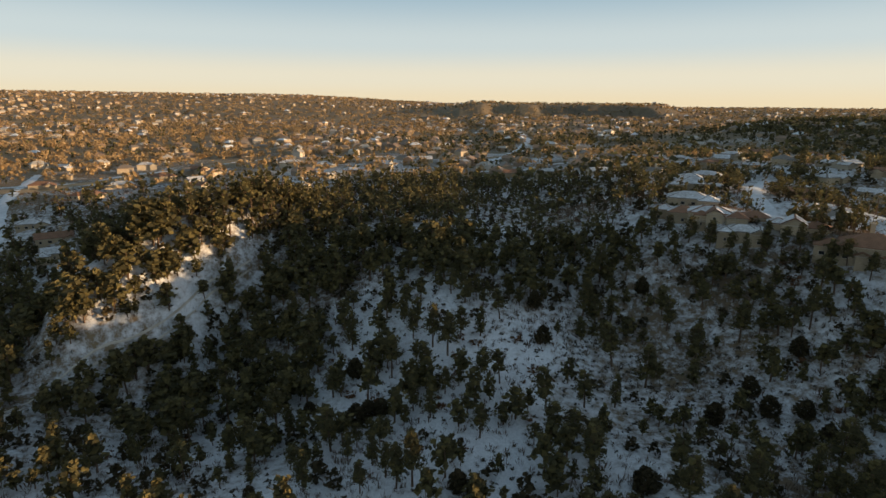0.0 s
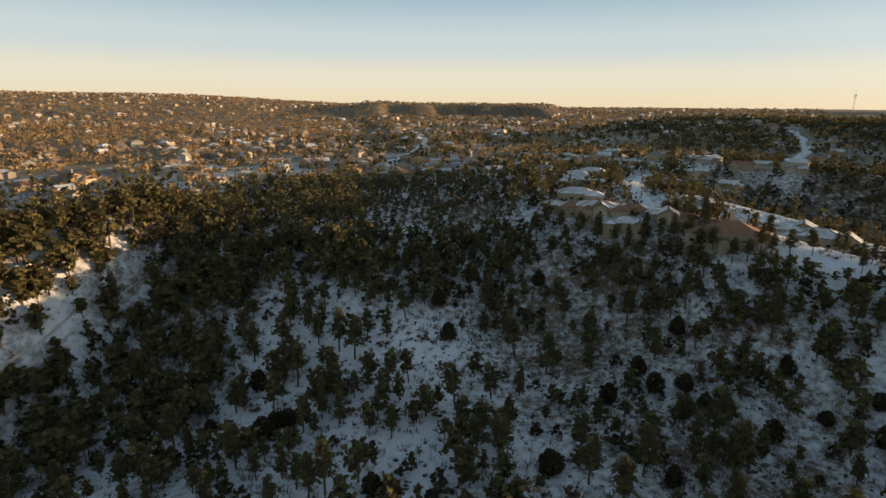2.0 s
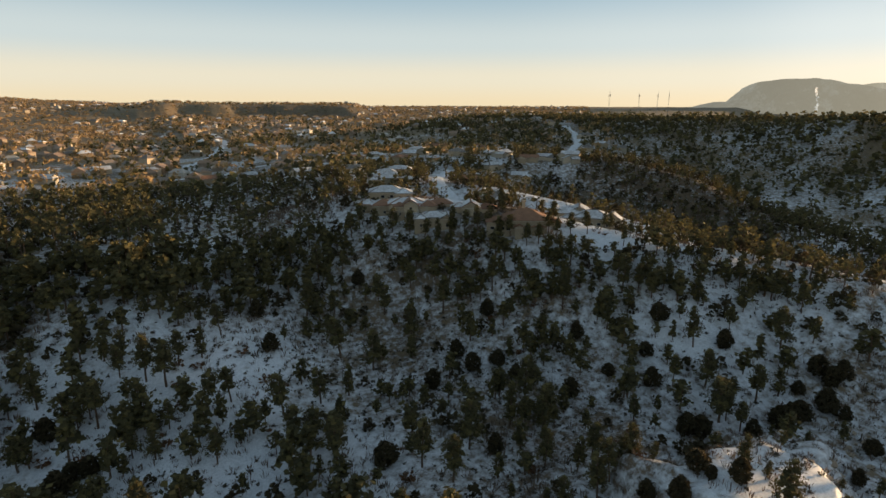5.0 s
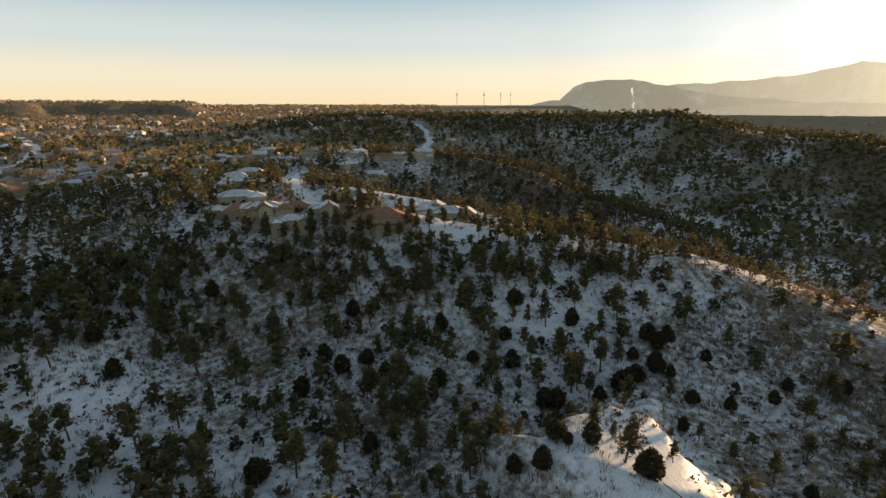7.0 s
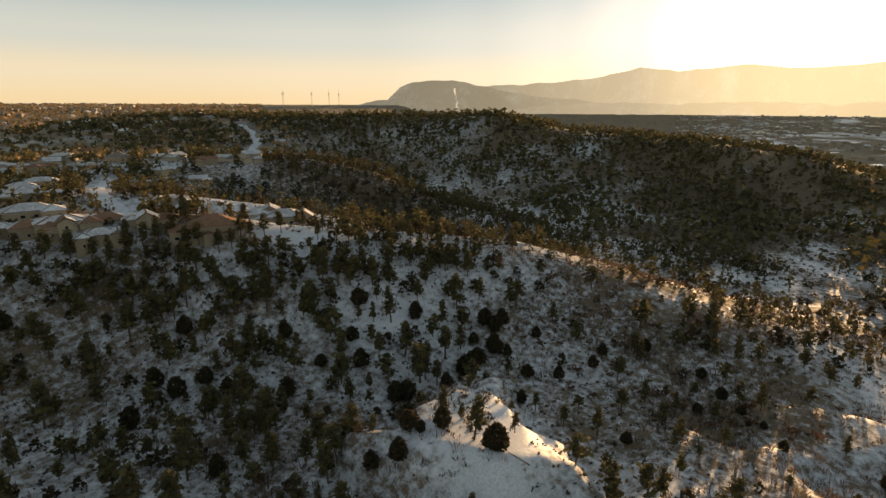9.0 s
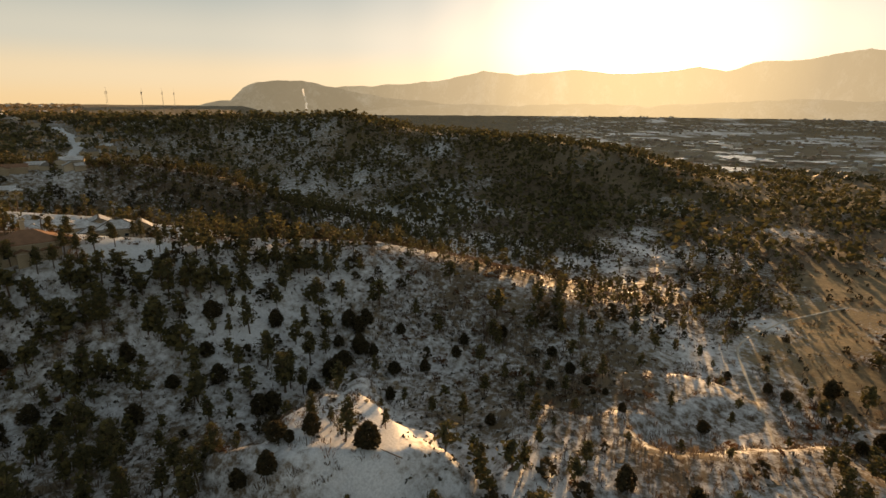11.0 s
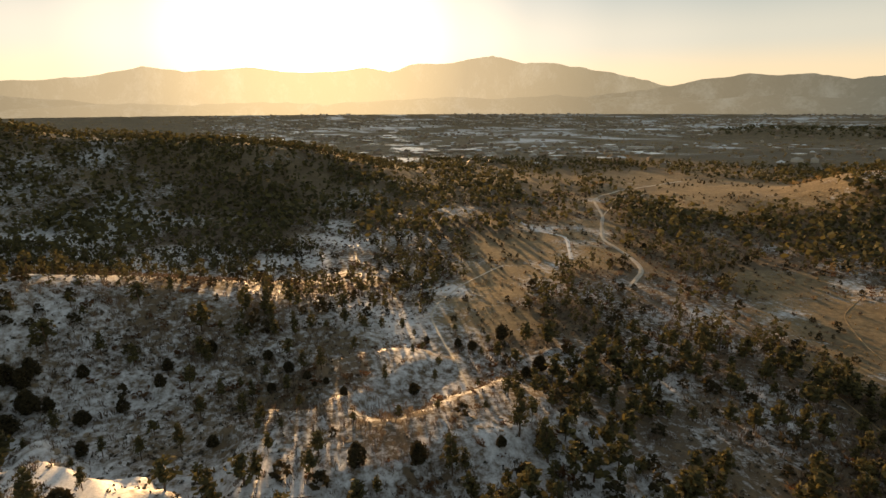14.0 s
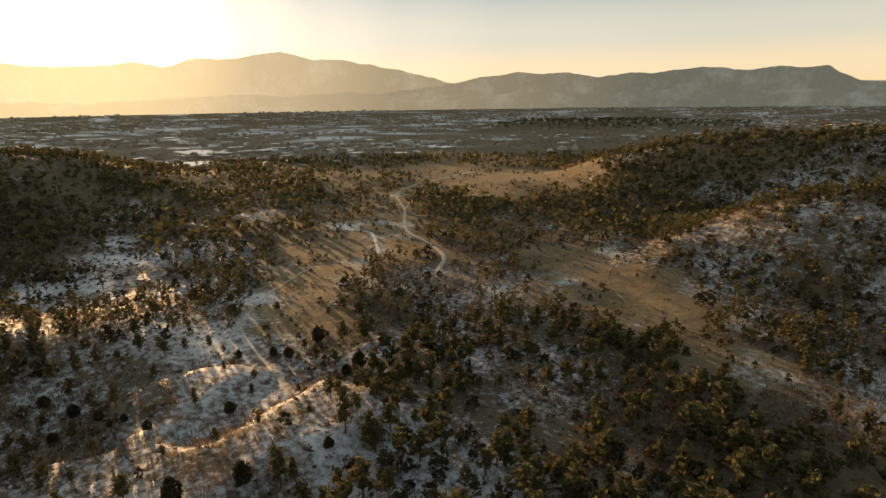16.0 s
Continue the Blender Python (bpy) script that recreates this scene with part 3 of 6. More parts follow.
PINES = [pine_meshes(s, 450) for s in range(8)]
JUNIPERS = [juniper_meshes(s + 20, 270) for s in range(5)]
PINES_MID = [tuple(mesh_arrays(q) for q in pine_meshes(s + 40, 54)) for s in range(6)]
PINES_LOW = [tuple(mesh_arrays(q) for q in pine_meshes(s + 50, 24)) for s in range(5)]
JUNIPERS_MID = [tuple(mesh_arrays(q) for q in juniper_meshes(s + 60, 26)) for s in range(4)]
rng = np.random.default_rng(7)

# where the trees of the near slope stand: x, y, height
PINES_AT_A = [
    (-32.4, 142, 12.2), (-26.1, 135, 8.5), (-24.8, 142.4, 7), (-19.1, 133.8, 9.7), (-14.9, 128.2, 9.4), (-11.6, 123.7, 11.7),
    (-7.5, 123.9, 14), (-21, 122.5, 8.4), (-8.9, 154.3, 9.3), (-3.5, 150, 9.5), (11.1, 142.3, 9.7), (19, 165.4, 10.3),
    (12.1, 164.6, 11.2), (1, 159.2, 8.4), (-5.6, 168.2, 11.4), (1.8, 176, 13.9), (-3.3, 180.6, 14), (6.6, 184.3, 10.5),
    (21.6, 196.1, 10.5), (13.8, 186.3, 10.1), (-10.5, 186.8, 10.1), (-17.1, 171.3, 13.8), (-22.1, 172, 9.6), (-36.6, 168.3, 10.6),
    (-33.8, 167.7, 9.5), (-49.1, 187.8, 12.9), (-36.2, 124.4, 11.2), (-42.5, 135, 6.4), (-51.3, 128.4, 7.2), (-61.4, 140.4, 11.1),
]
PINES_AT_B = [
    (-56.9, 143.4, 12.6), (-53.4, 158.6, 13.5), (-47.4, 153.5, 9.6), (-76, 176.6, 14), (-79.2, 163.5, 10), (-89.6, 200.5, 7.1),
    (-83.2, 189.5, 9.9), (-72.5, 194.6, 14), (-60.3, 209.8, 14), (-33.2, 188.7, 14), (-79.6, 145.5, 9.2), (-80.6, 156.1, 12.9),
    (93.5, 119.4, 13.1), (95.3, 114.6, 10.3), (99.8, 111.1, 10.8), (105.3, 112.6, 6.2), (104.2, 95.2, 10), (95.7, 92.1, 9.6),
    (89.3, 98, 10.4), (92.8, 81.6, 11.4), (82.7, 82.9, 8.5), (103.9, 81.3, 9.6), (128.5, 101.8, 8.4), (149.9, 104.8, 10.3),
    (159.1, 99.2, 12.1), (152.4, 86.8, 8.4), (152.1, 81.8, 8.7), (167.5, 86.8, 11.7), (176.4, 84.6, 9), (119.4, 61.5, 7.7),
]
PINES_AT_C = [
    (118.9, 55.8, 4.7), (111, 47.9, 11.3), (142.8, 49.7, 4.5), (121.1, 40.6, 5.6), (159.3, 66.3, 9.2), (156.4, 74.8, 4.5),
    (103.9, 74.9, 4.5), (72.9, 91.2, 5.2), (75.5, 100.7, 7), (79.5, 85.8, 5.2), (86.4, 79.5, 4.5), (173.6, 63, 9.5),
    (208.1, 24.3, 12.3), (188.5, -19.4, 14), (193.1, -13.3, 12.8), (179.8, 5.5, 11), (179.3, -6.5, 11.6), (157.8, -9.6, 8.9),
    (149.1, 3.1, 9.1), (177.7, -41.5, 9.5), (130.7, -13.1, 7.8), (119.8, -48.7, 11.8), (120.1, -52.7, 6.8), (117.8, -77.5, 13.1),
    (196.9, -57.4, 7.2), (176.1, -60.3, 8.8), (148.2, -3.6, 6.1), (127.2, -72.6, 13.4), (60.2, 179.9, 14), (69.2, 170.8, 14),
]
PINES_AT_D = [
    (32.6, 154.2, 14), (45.5, 158.4, 11.2), (55.5, 159.5, 10.5), (32.1, 143.3, 11.2), (36.7, 139, 11), (40.8, 129.4, 13),
    (88.8, 178.5, 14), (105.3, 182.3, 14), (55, 203.9, 14), (65.7, 221, 14), (84.5, 194.7, 11.4), (124.9, 176, 13.7),
    (141, 150.6, 13.4), (162.4, 100.7, 9.6), (194.7, 95.6, 14), (167.6, 111.2, 13.3), (161.5, 140.1, 14), (165.7, 136, 10.4),
    (212.1, 58.9, 12), (206.5, 47.1, 11.5), (190.4, 26.8, 12.4), (205.1, 21.6, 11.1), (156.2, 46.5, 8.3), (150.9, 35.4, 10.5),
    (152.8, 25.2, 12.2), (170.9, 21.5, 10.7), (180.3, 15.5, 12.5), (169.8, 8.5, 11.5), (150.2, 87.5, 13.7), (105.2, 84.8, 10.5),
]
PINES_AT_E = [
    (106.2, 128.8, 14), (101.5, 113.5, 13.1), (75.9, 115.2, 14), (60.2, 115.1, 14), (91.4, 100.8, 9.7), (97, 81.9, 10.1),
    (64.4, 105.2, 12.2),
]
JUNIPERS_AT_A = [
    (-26.4, 153.1, 7), (-22.8, 156, 5.5), (-18.9, 155.6, 5.4), (-30.1, 175.2, 7), (-49.6, 122.3, 3.5), (-92.9, 191.2, 7),
    (-43.5, 162.9, 4.2), (4.2, 121.7, 6.2), (8.8, 120.3, 5.7), (139.9, 86.5, 7), (137.7, 89.5, 7), (119.3, 120.8, 7),
    (135.7, 120.2, 4.6), (153, 78.3, 5.8), (183.2, 82.2, 4.7), (109.7, 67, 5.5), (109, 62.7, 3.5), (110.6, 41.5, 6.9),
    (99.2, 63.4, 6.2), (97.3, 70.9, 5.2), (193.9, 78, 7), (183.1, 72.6, 7), (184.3, 67.9, 7), (173.4, 76, 6.5),
    (164, 77.2, 7), (109.2, 148.7, 6.1), (110.4, 139.4, 5.5), (151.1, 118.1, 5.3), (212.2, 20.8, 7), (205.1, -0.4, 6.9),
]
JUNIPERS_AT_B = [
    (195.7, -7.6, 7), (183, -0.9, 6), (183.4, -13.8, 5.2), (177.2, -15.8, 3.6), (178, -20, 4.3), (166.5, -24.8, 5.4),
    (169.8, -50.5, 7), (122.4, -39.4, 6.6), (124, -22.5, 7), (124.3, -65.3, 3.6), (111.8, -67.1, 5.7), (202.4, -85.5, 7),
    (207.2, -80.4, 7), (210.5, -102.8, 7), (172.9, -97.2, 7), (177, -105.5, 6.4), (150.5, 16.1, 6.1), (123.5, -79.5, 7),
    (214.3, -68.1, 6.1), (36.4, 186.6, 7), (52, 121.4, 7), (83.7, 151.9, 7), (99.5, 162, 7), (100.5, 152.3, 7),
    (36.1, 205.3, 7), (80.1, 211.8, 7), (118.4, 169.5, 7), (137.3, 138.6, 7), (168.4, 76.7, 7), (184.5, 73.8, 7),
]
JUNIPERS_AT_C = [
    (199.2, 77, 7), (195.4, 82.9, 7), (177, 105.8, 7), (164.4, 124.3, 6.8), (201, 62.2, 7), (202.9, 35.5, 7),
    (189.1, 35.9, 7), (181.8, 46.5, 7), (176.6, 56.9, 7), (158, 52.2, 7), (112.2, 57.8, 6.1), (144.1, 108.9, 7),
    (81.1, 109.9, 6.5),
]
PINES_AT = PINES_AT_A + PINES_AT_B + PINES_AT_C + PINES_AT_D + PINES_AT_E
JUNIPERS_AT = JUNIPERS_AT_A + JUNIPERS_AT_B + JUNIPERS_AT_C
# pines below the decks of the ridge houses
PINES_AT = PINES_AT + [(97.3, 232.8, 9), (103.5, 227, 10), (109.6, 221.1, 10), (113.8, 214.3, 9), (117.9, 209.4, 10), (124.9, 209.1, 8), (130, 206.1, 9), (134.9, 202.9, 10), (139.9, 199.8, 9), (144, 190, 9), (146.5, 181.5, 9),
                       (151, 179, 8), (157.4, 180.3, 10), (163, 183.8, 10), (150.4, 205, 9), (127.7, 212.8, 8), (92.1, 239.5, 10), (154.9, 213, 9), (171.5, 171, 8), (164.5, 174, 9), (177, 178.5, 6), (159, 176.5, 8), (186.5, 172, 7), (191, 180, 7), (169, 199, 6), (186, 160, 8), (178, 156, 8)]

CLEAR = [(153.4, 192.2, 11), (149.4, 183.3, 6), (116.1, 236.8, 14), (110.5, 225.8, 8), (121.5, 221.6, 9), (118.8, 213.2, 6), (138.6, 215.3, 9), (180.9, 253.9, 13), (174.2, 243.5, 10), (173.2, 242, 8), (192.8, 240.9, 13), (185.9, 230.2, 10), (181.6, 224.6, 8),
         (198.6, 226.8, 12), (190.9, 216.4, 10), (188.7, 213, 8), (206.8, 205.4, 12), (199, 195.7, 10), (199.8, 196.6, 8), (212.6, 185.4, 10),
         (187.5, 231, 12), (180, 221, 8), (193, 215.5, 12), (185, 205, 9), (203.5, 200.5, 12), (194, 190, 10), (186, 182, 10), (172, 215, 10), (180, 210, 10), (184, 196, 10), (176, 226, 9), (168, 190, 8), (176, 184, 9), (168, 178, 8),
         (147.4, 325.4, 10), (-135, 398.7, 10), (-108.2, 397.5, 9), (-171.4, 368, 10), (116.5, 257.3, 9), (140.4, 227.3, 9), (161.1, 267.5, 9), (165.4, 290.2, 9), (177.3, 316.9, 9), (204.8, 365.9, 9),
         (216.1, 171.8, 11), (241.2, 412.6, 9), (-205.1, 285.3, 12), (-180, 250.6, 12), (412.6, 509.4, 10), (391.2, 456.4, 10), (404.1, 445.8, 10), (434.3, 456.2, 10), (448.2, 484.1, 10)]
TRACK = [(-147, 151), (-143, 161), (-139, 171), (-133, 177), (-126, 184), (-119, 191), (-111, 203), (-104, 214), (-98, 225), (-91, 234), (-86, 242)]


STREETS = [(7, [(-252, 300), (-272, 330), (-296, 362), (-316, 399), (-346, 455), (-379, 520)]),
           (6, [(142.2, 224.5), (140.4, 227.3), (161.1, 267.5), (165.4, 290.2), (177.3, 316.9), (204.8, 365.9), (241.2, 412.6)]),
           (8, [(297.1, 422.6), (412.6, 509.4), (456, 500.2), (509.6, 537.9), (550.7, 592.1), (586.1, 650.7)]),
           (24, [(-420.9, 397), (-318.2, 437.9), (-298.7, 491.7), (-256.3, 551.4), (-238.1, 651), (-152.3, 677.4), (57.2, 694.1), (249.8, 736.2)]),
           (6, [(260, -208.3), (286.8, -238.4), (327.4, -253.2), (370.7, -261.5), (413.7, -288.6), (454.8, -317), (496.3, -337.9), (540.8, -360.7), (570.8, -390.9), (596.1, -434.2), (620.6, -513), (639.5, -569)]), (3, [(165.8, -70.9), (183.6, -73.2), (210.4, -75.5), (246.1, -78.3), (263.7, -89.7), (295.3, -114.2), (330.5, -158)]),
           (7, [(29.4, 535.6), (106.3, 553), (160.8, 528.2), (237.9, 511)]), (9, [(19.4, 603.2), (56, 641.8), (103.3, 763.8), (134, 887.5), (159.7, 1211.7)])]


def on_street(x, y):
    """1 on the streets and their verges."""
    o = np.zeros(np.shape(x))
    for half, pts in STREETS:
        for (x0, y0), (x1, y1) in zip(pts[:-1], pts[1:]):
            dx, dy = x1 - x0, y1 - y0
            t = np.clip(((x - x0) * dx + (y - y0) * dy) / (dx * dx + dy * dy), 0, 1)
            o = np.maximum(o, np.hypot(x - x0 - t * dx, y - y0 - t * dy) < half)
    return o


# the other houses of the suburb: x, y, turn
PLAIN = [(274.4, 394.6, 15), (297.8, 436.5, 60), (305.4, 421.9, 20), (378.2, 479.8, 40), (414.1, 493.1, 75), (379.6, 575.7, 10), (460.5, 439.8, 30), (464.3, 421.9, 25), (339.2, 370, 65),
         (254.1, 456, 0), (224.2, 474.1, 40), (197.9, 518, 20), (-137, 389, -15), (-148, 462, 20), (-105, 400, -30), (-155, 568, 10), (-99, 477, -40), (-82, 500, 15),
         (-170, 360, 25), (-232, 526, -20), (-262, 448, 30), (-244, 478, 70), (-252, 392, -10), (-221, 306, 35), (-205, 286, 30), (-252, 332, 25), (-282, 322, 40),
         (-341, 491, 20), (-365, 536, -15), (-300, 560, 30), (-318, 436, 25), (-186, 420, -20), (-205, 455, 50), (-190, 610, 5), (-120, 560, 30), (-60, 560, -20),
         (-20, 610, 10)]
MORE = [(168.2, 354.7, -30), (227.3, 354.3, -20), (239.6, 373.2, -35), (267.3, 355, -50), (288.6, 372.3, -45), (312.6, 390.6, -40), (186.4, 399, -15), (154.6, 414.8, -30), (118.8, 428.9, 10), (92.2, 487.1, -10),
        (59, 504.5, 20), (19.8, 576.9, 0), (132.7, 515.7, -25), (170, 565.3, -40), (220.1, 520.5, -15), (256.4, 498, -50), (279.8, 460.5, -35), (335.6, 542.2, -60), (245.8, 495, -30), (346.2, 614.8, -20),
        (326.9, 386.9, -40), (342.5, 370.5, -50), (152.8, 344.8, -20), (481.4, 483.5, -50), (493.2, 507, -45), (527.6, 520.8, -40), (532.8, 553.7, -35), (549.8, 502.6, -60), (439.6, 519.8, 30), (465.5, 544.2, 20), (505.4, 578.4, 15)]
LAWNS = []
for hx_, hy_, _ in PLAIN + MORE:
    hr = math.hypot(hx_, hy_)
    LAWNS += [(hx_ * (1 - k / hr), hy_ * (1 - k / hr), 10 - 0.12 * k) for k in (0, 11, 22)]


def open_ground(x, y):
    """1 where meadows, tracks and yards keep the trees away."""
    o = on_street(x, y)
    o = np.maximum(o, np.maximum(in_meadow(x, y), 0.85 * in_flat(x, y)))
    for cx_, cy_, cr in CLEAR + LAWNS:
        o = np.maximum(o, np.hypot(x - cx_, y - cy_) < cr)
    for cx_, cy_ in TRACK:
        o = np.maximum(o, np.hypot(x - cx_, y - cy_) < 5.5)
    return o


def woods(x, y):
    """The share of ground that trees stand on, 0 to 1."""
    along = 0.5 * x - 0.87 * y
    d = 0.41 + 0.95 * fractal(x, y, 55, 51, 3)
    d = d + 0.30 * np.exp(-((x + 10) / 70) ** 2 - ((y - 135) / 50) ** 2)
    d = d + 0.45 * smooth(150, 230, y) * (1 - smooth(0, 70, x - 90)) * (1 - smooth(330, 420, y))
    d = d + 0.48 * np.exp(-((x - 690) / 270) ** 2) * smooth(-200, 0, y) + 0.3 * np.exp(-((x - 235) / 60) ** 2 - ((y - 125) / 60) ** 2)
    d = d + 0.40 * np.exp(-((x - 370) / 100) ** 2) * smooth(60, 180, y) * (1 - smooth(300, 380, y))
    d = d + 0.10 * smooth(250, 300, y) * smooth(100, 160, x) * (1 - smooth(250, 300, x)) + 0.5 * smooth(225, 265, x) * (1 - smooth(420, 480, x)) * smooth(190, 230, y) * (1 - smooth(390, 440, y))
    d = d + 0.06 * smooth(90, 150, along) * smooth(0, -100, y) * (1 - smooth(200, 300, along)) + 0.05 * smooth(200, 300, along)
    d = d + 0.55 * np.exp(-((x - 133) / 50) ** 2 - ((y - 200) / 20) ** 2) + 0.25 * np.exp(-((x - 140) / 60) ** 2 - ((y - 180) / 45) ** 2)
    d = d + 0.12 * smooth(55, 85, y) * (1 - smooth(150, 185, y)) * smooth(-70, -30, x) * (1 - smooth(75, 110, x))
    d = d + 0.3 * smooth(-20, -110, x) * smooth(150, 200, y) + 0.22 * smooth(135, 150, x) * (1 - smooth(225, 245, x)) * smooth(76, 92, y) * (1 - smooth(165, 185, y))
    d = d + 0.45 * smooth(-330, -420, y) * (1 - smooth(440, 520, x)) - 0.15 * np.exp(-((x - 420) / 130) ** 2 - ((y + 40) / 120) ** 2)
    d = d * (1 - 0.9 * np.exp(-((x - 168) / 62) ** 2 - ((y - 44) / 20) ** 2)) * (1 - 0.85 * np.exp(-((x - 185) / 48) ** 2 - ((y + 26) / 50) ** 2))
    d = d + 0.85 * np.exp(-((x + 108) / 52) ** 2 - ((y - 215) / 75) ** 2) - 0.30 * smooth(140, 180, y) * smooth(-80, -40, x) * (1 - smooth(60, 110, x)) * (1 - smooth(330, 360, y))
    d = d + 0.2 * smooth(20, 60, along) * (1 - smooth(150, 190, along)) * (x < 126) * (y < 40)
    d = d * (1 - 0.9 * np.exp(-((x - 165) / 40) ** 2 - ((y + 62) / 34) ** 2))
    d = d * (1 - 0.75 * np.exp(-((x - 720) / 110) ** 2 - ((y + 540) / 160) ** 2))
    # the gap on the crest through which the sun reaches the knoll
    d = d * (1 - 0.7 * smooth(34, 22, np.abs(y - 50 + 0.084 * (x - 117))) * smooth(128, 140, x) * (1 - smooth(290, 320, x)))
    d = d + 0.45 * np.exp(-((x - 140) / 40) ** 2 - ((y + 112) / 32) ** 2)
    # the suburb, and the brushy valley floor, hold fewer pines
    d = d * (1 - 0.82 * smooth(-45, -105, x) * smooth(290, 325, y))
    d = d * (1 - 0.2 * smooth(-30, -110, y) * smooth(230, 310, np.hypot(x, y)) * (1 - smooth(-330, -380, y) * (1 - smooth(420, 520, x))))
    return np.clip(d, 0.05, 1) * (1 - open_ground(x, y))


def seen_side(x, y, r0, r1):
    az = np.degrees(np.arctan2(x, y))
    r = np.hypot(x, y)
    return (az > -48) & (az < 176) & (r > r0) & (r < r1)


def sow(spacing, x0, x1, y0, y1, r0, r1, dens):
    xs, ys = np.meshgrid(np.arange(x0, x1, spacing), np.arange(y0, y1, spacing))
    x, y = xs.ravel() + rng.uniform(-0.5, 0.5, xs.size) * spacing, ys.ravel() + rng.uniform(-0.5, 0.5, xs.size) * spacing
    keep = seen_side(x, y, r0, r1) & (on_street(x, y) < 0.5) & (rng.uniform(0, 1, x.size) < dens(x, y))
    return x[keep], y[keep]


def tree_thing(kind, meshes, x, y, h, wide):
    trunk_me, crown_me = meshes
    ob = new(kind, None)
    ob.empty_display_size = 0.5
    for nm, me in (("trunk", trunk_me), ("crown", crown_me)):
        p = new(nm, me)
        p.parent = ob
    ob.matrix_basis = pose(x, y, float(land(x, y)) - 0.08, 0, 0, rng.uniform(0, 360)) @ Matrix.Diagonal((h * wide, h * wide, h, 1))
    return ob


def pine(x, y, h):
    h = h * 1.17
    wide = rng.uniform(0.84, 1.14)
    tall = "tall ponderosa pine" if h > 12 else "young ponderosa pine" if h < 8 else "ponderosa pine"
    return tagged(tree_thing("pine_tree", PINES[rng.integers(8)], x, y, h, wide),
                  tall + " with a bare lower trunk in the snow", "tree", "pines on the near slope")


def juniper(x, y, h):
    size = "large dense juniper" if h > 4 else "small dense juniper"
    return tagged(tree_thing("juniper_tree", JUNIPERS[rng.integers(5)], x, y, h, rng.uniform(0.95, 1.3)),
                  size + ", dark green, on the snowy slope", "tree", "junipers on the near slope")


def low_on_crest(x, y, h):
    """Trees stay small where the sun comes over the spur to the knoll and the benches."""
    knoll = abs(y - 50 + 0.084 * (x - 117)) < 24 and x > 140
    return h * (0.7 if knoll else 0.6 if 132 < x < 230 and -100 < y < 20 else 1.0)


for x, y, h in PINES_AT:
    h = low_on_crest(x, y, h)
    pine(x, y, h)
for x, y, h in JUNIPERS_AT:
    h = low_on_crest(x, y, h)
    juniper(x, y, h)
placed = np.array([p[:2] for p in PINES_AT + JUNIPERS_AT])


def groves(x, y):
    """Where the pines stand crown to crown: the sunlit knob, below the ridge houses, behind their street."""
    g = np.exp(-((x + 126) / 24) ** 2 - ((y - 214) / 26) ** 2) + 0.9 * np.exp(-((x + 106) / 14) ** 2 - ((y - 232) / 16) ** 2) + 0.8 * np.exp(-((x + 85) / 30) ** 2 - ((y - 280) / 26) ** 2)
    g = g + 0.5 * np.exp(-((x - 128) / 30) ** 2 - ((y - 212 + 0.55 * (x - 118)) / 7) ** 2) + 0.6 * np.exp(-((x - 158) / 14) ** 2 - ((y - 235) / 16) ** 2)
    g = g + 0.6 * np.exp(-((x - 20) / 70) ** 2 - ((y - 235) / 32) ** 2)
    return np.clip(1.3 * g - 0.15 + 0.5 * fractal(x, y, 18, 411, 2), 0, 0.95) * (g > 0.2) * (1 - open_ground(x, y))


tx, ty = sow(5.6, -330, 480, -430, 460, 60, 530, lambda x, y: woods(x, y) * ((np.hypot(x, y) < 440) | ((x > 200) & (y > 150))))
gap = np.min(np.hypot(tx[:, None] - placed[None, :, 0], ty[:, None] - placed[None, :, 1]), axis=1)
# the hand-set stretch of the slope is already full: fewer between
far_gap = gap > np.where(tx < 15, 4.0, np.where((np.hypot(tx, ty) < 235) & (ty < 130), 6.6, 4.5))
tx, ty = tx[far_gap], ty[far_gap]
ex, ey = sow(4.2, -170, 210, 170, 330, 60, 530, groves)
tx, ty = np.concatenate([tx, ex]), np.concatenate([ty, ey])
order = np.argsort(np.hypot(tx - 40, ty - 20))
count = max(0, 300 - len(placed))
for i in order[:count]:
    if rng.uniform() < 0.62:
        pine(tx[i], ty[i], rng.uniform(6, 10.5) * (1.25 if tx[i] < 0 else 1))
    else:
        juniper(tx[i], ty[i], rng.uniform(2.6, 6))
mx, my = tx[order[count:]], ty[order[count:]]
mz = land(mx, my) - 0.1
isp = rng.uniform(0, 1, len(mx)) < 0.70
for name, shapes, pick, what in (("nearer", PINES_MID, isp & (np.hypot(mx, my) < 255), "nearer slopes"), ("farther", PINES_LOW, isp & (np.hypot(mx, my) >= 255), "farther slopes")):
    hp = (5.5 + 7.5 * rng.uniform(0, 1, pick.sum()) ** 1.4) * np.where((mx[pick] < 10) & (my[pick] > 150), 1.25, np.where((mx[pick] > 132) & (mx[pick] < 230) & (my[pick] < 20) & (my[pick] > -100), 0.65, 1.0))
    wp = 1.05 + 0.22 * np.sin(hp * 37)
    st = rng.bit_generator.state
    ob = scatter(name + "_pine_crowns", [s[1] for s in shapes], mx[pick], my[pick], mz[pick], hp, rng, M_NEEDLE, wp)
    tagged(ob, "dark crowns of the pine woods on the " + what, "trees", kind="stuff")
    rng.bit_generator.state = st
    ob = scatter(name + "_pine_trunks", [s[0] for s in shapes], mx[pick], my[pick], mz[pick], hp, rng, M_BARK, wp)
    tagged(ob, "brown trunks of the pine woods on the " + what, "trees", kind="stuff")
hj = rng.uniform(2.4, 6.0, (~isp).sum())
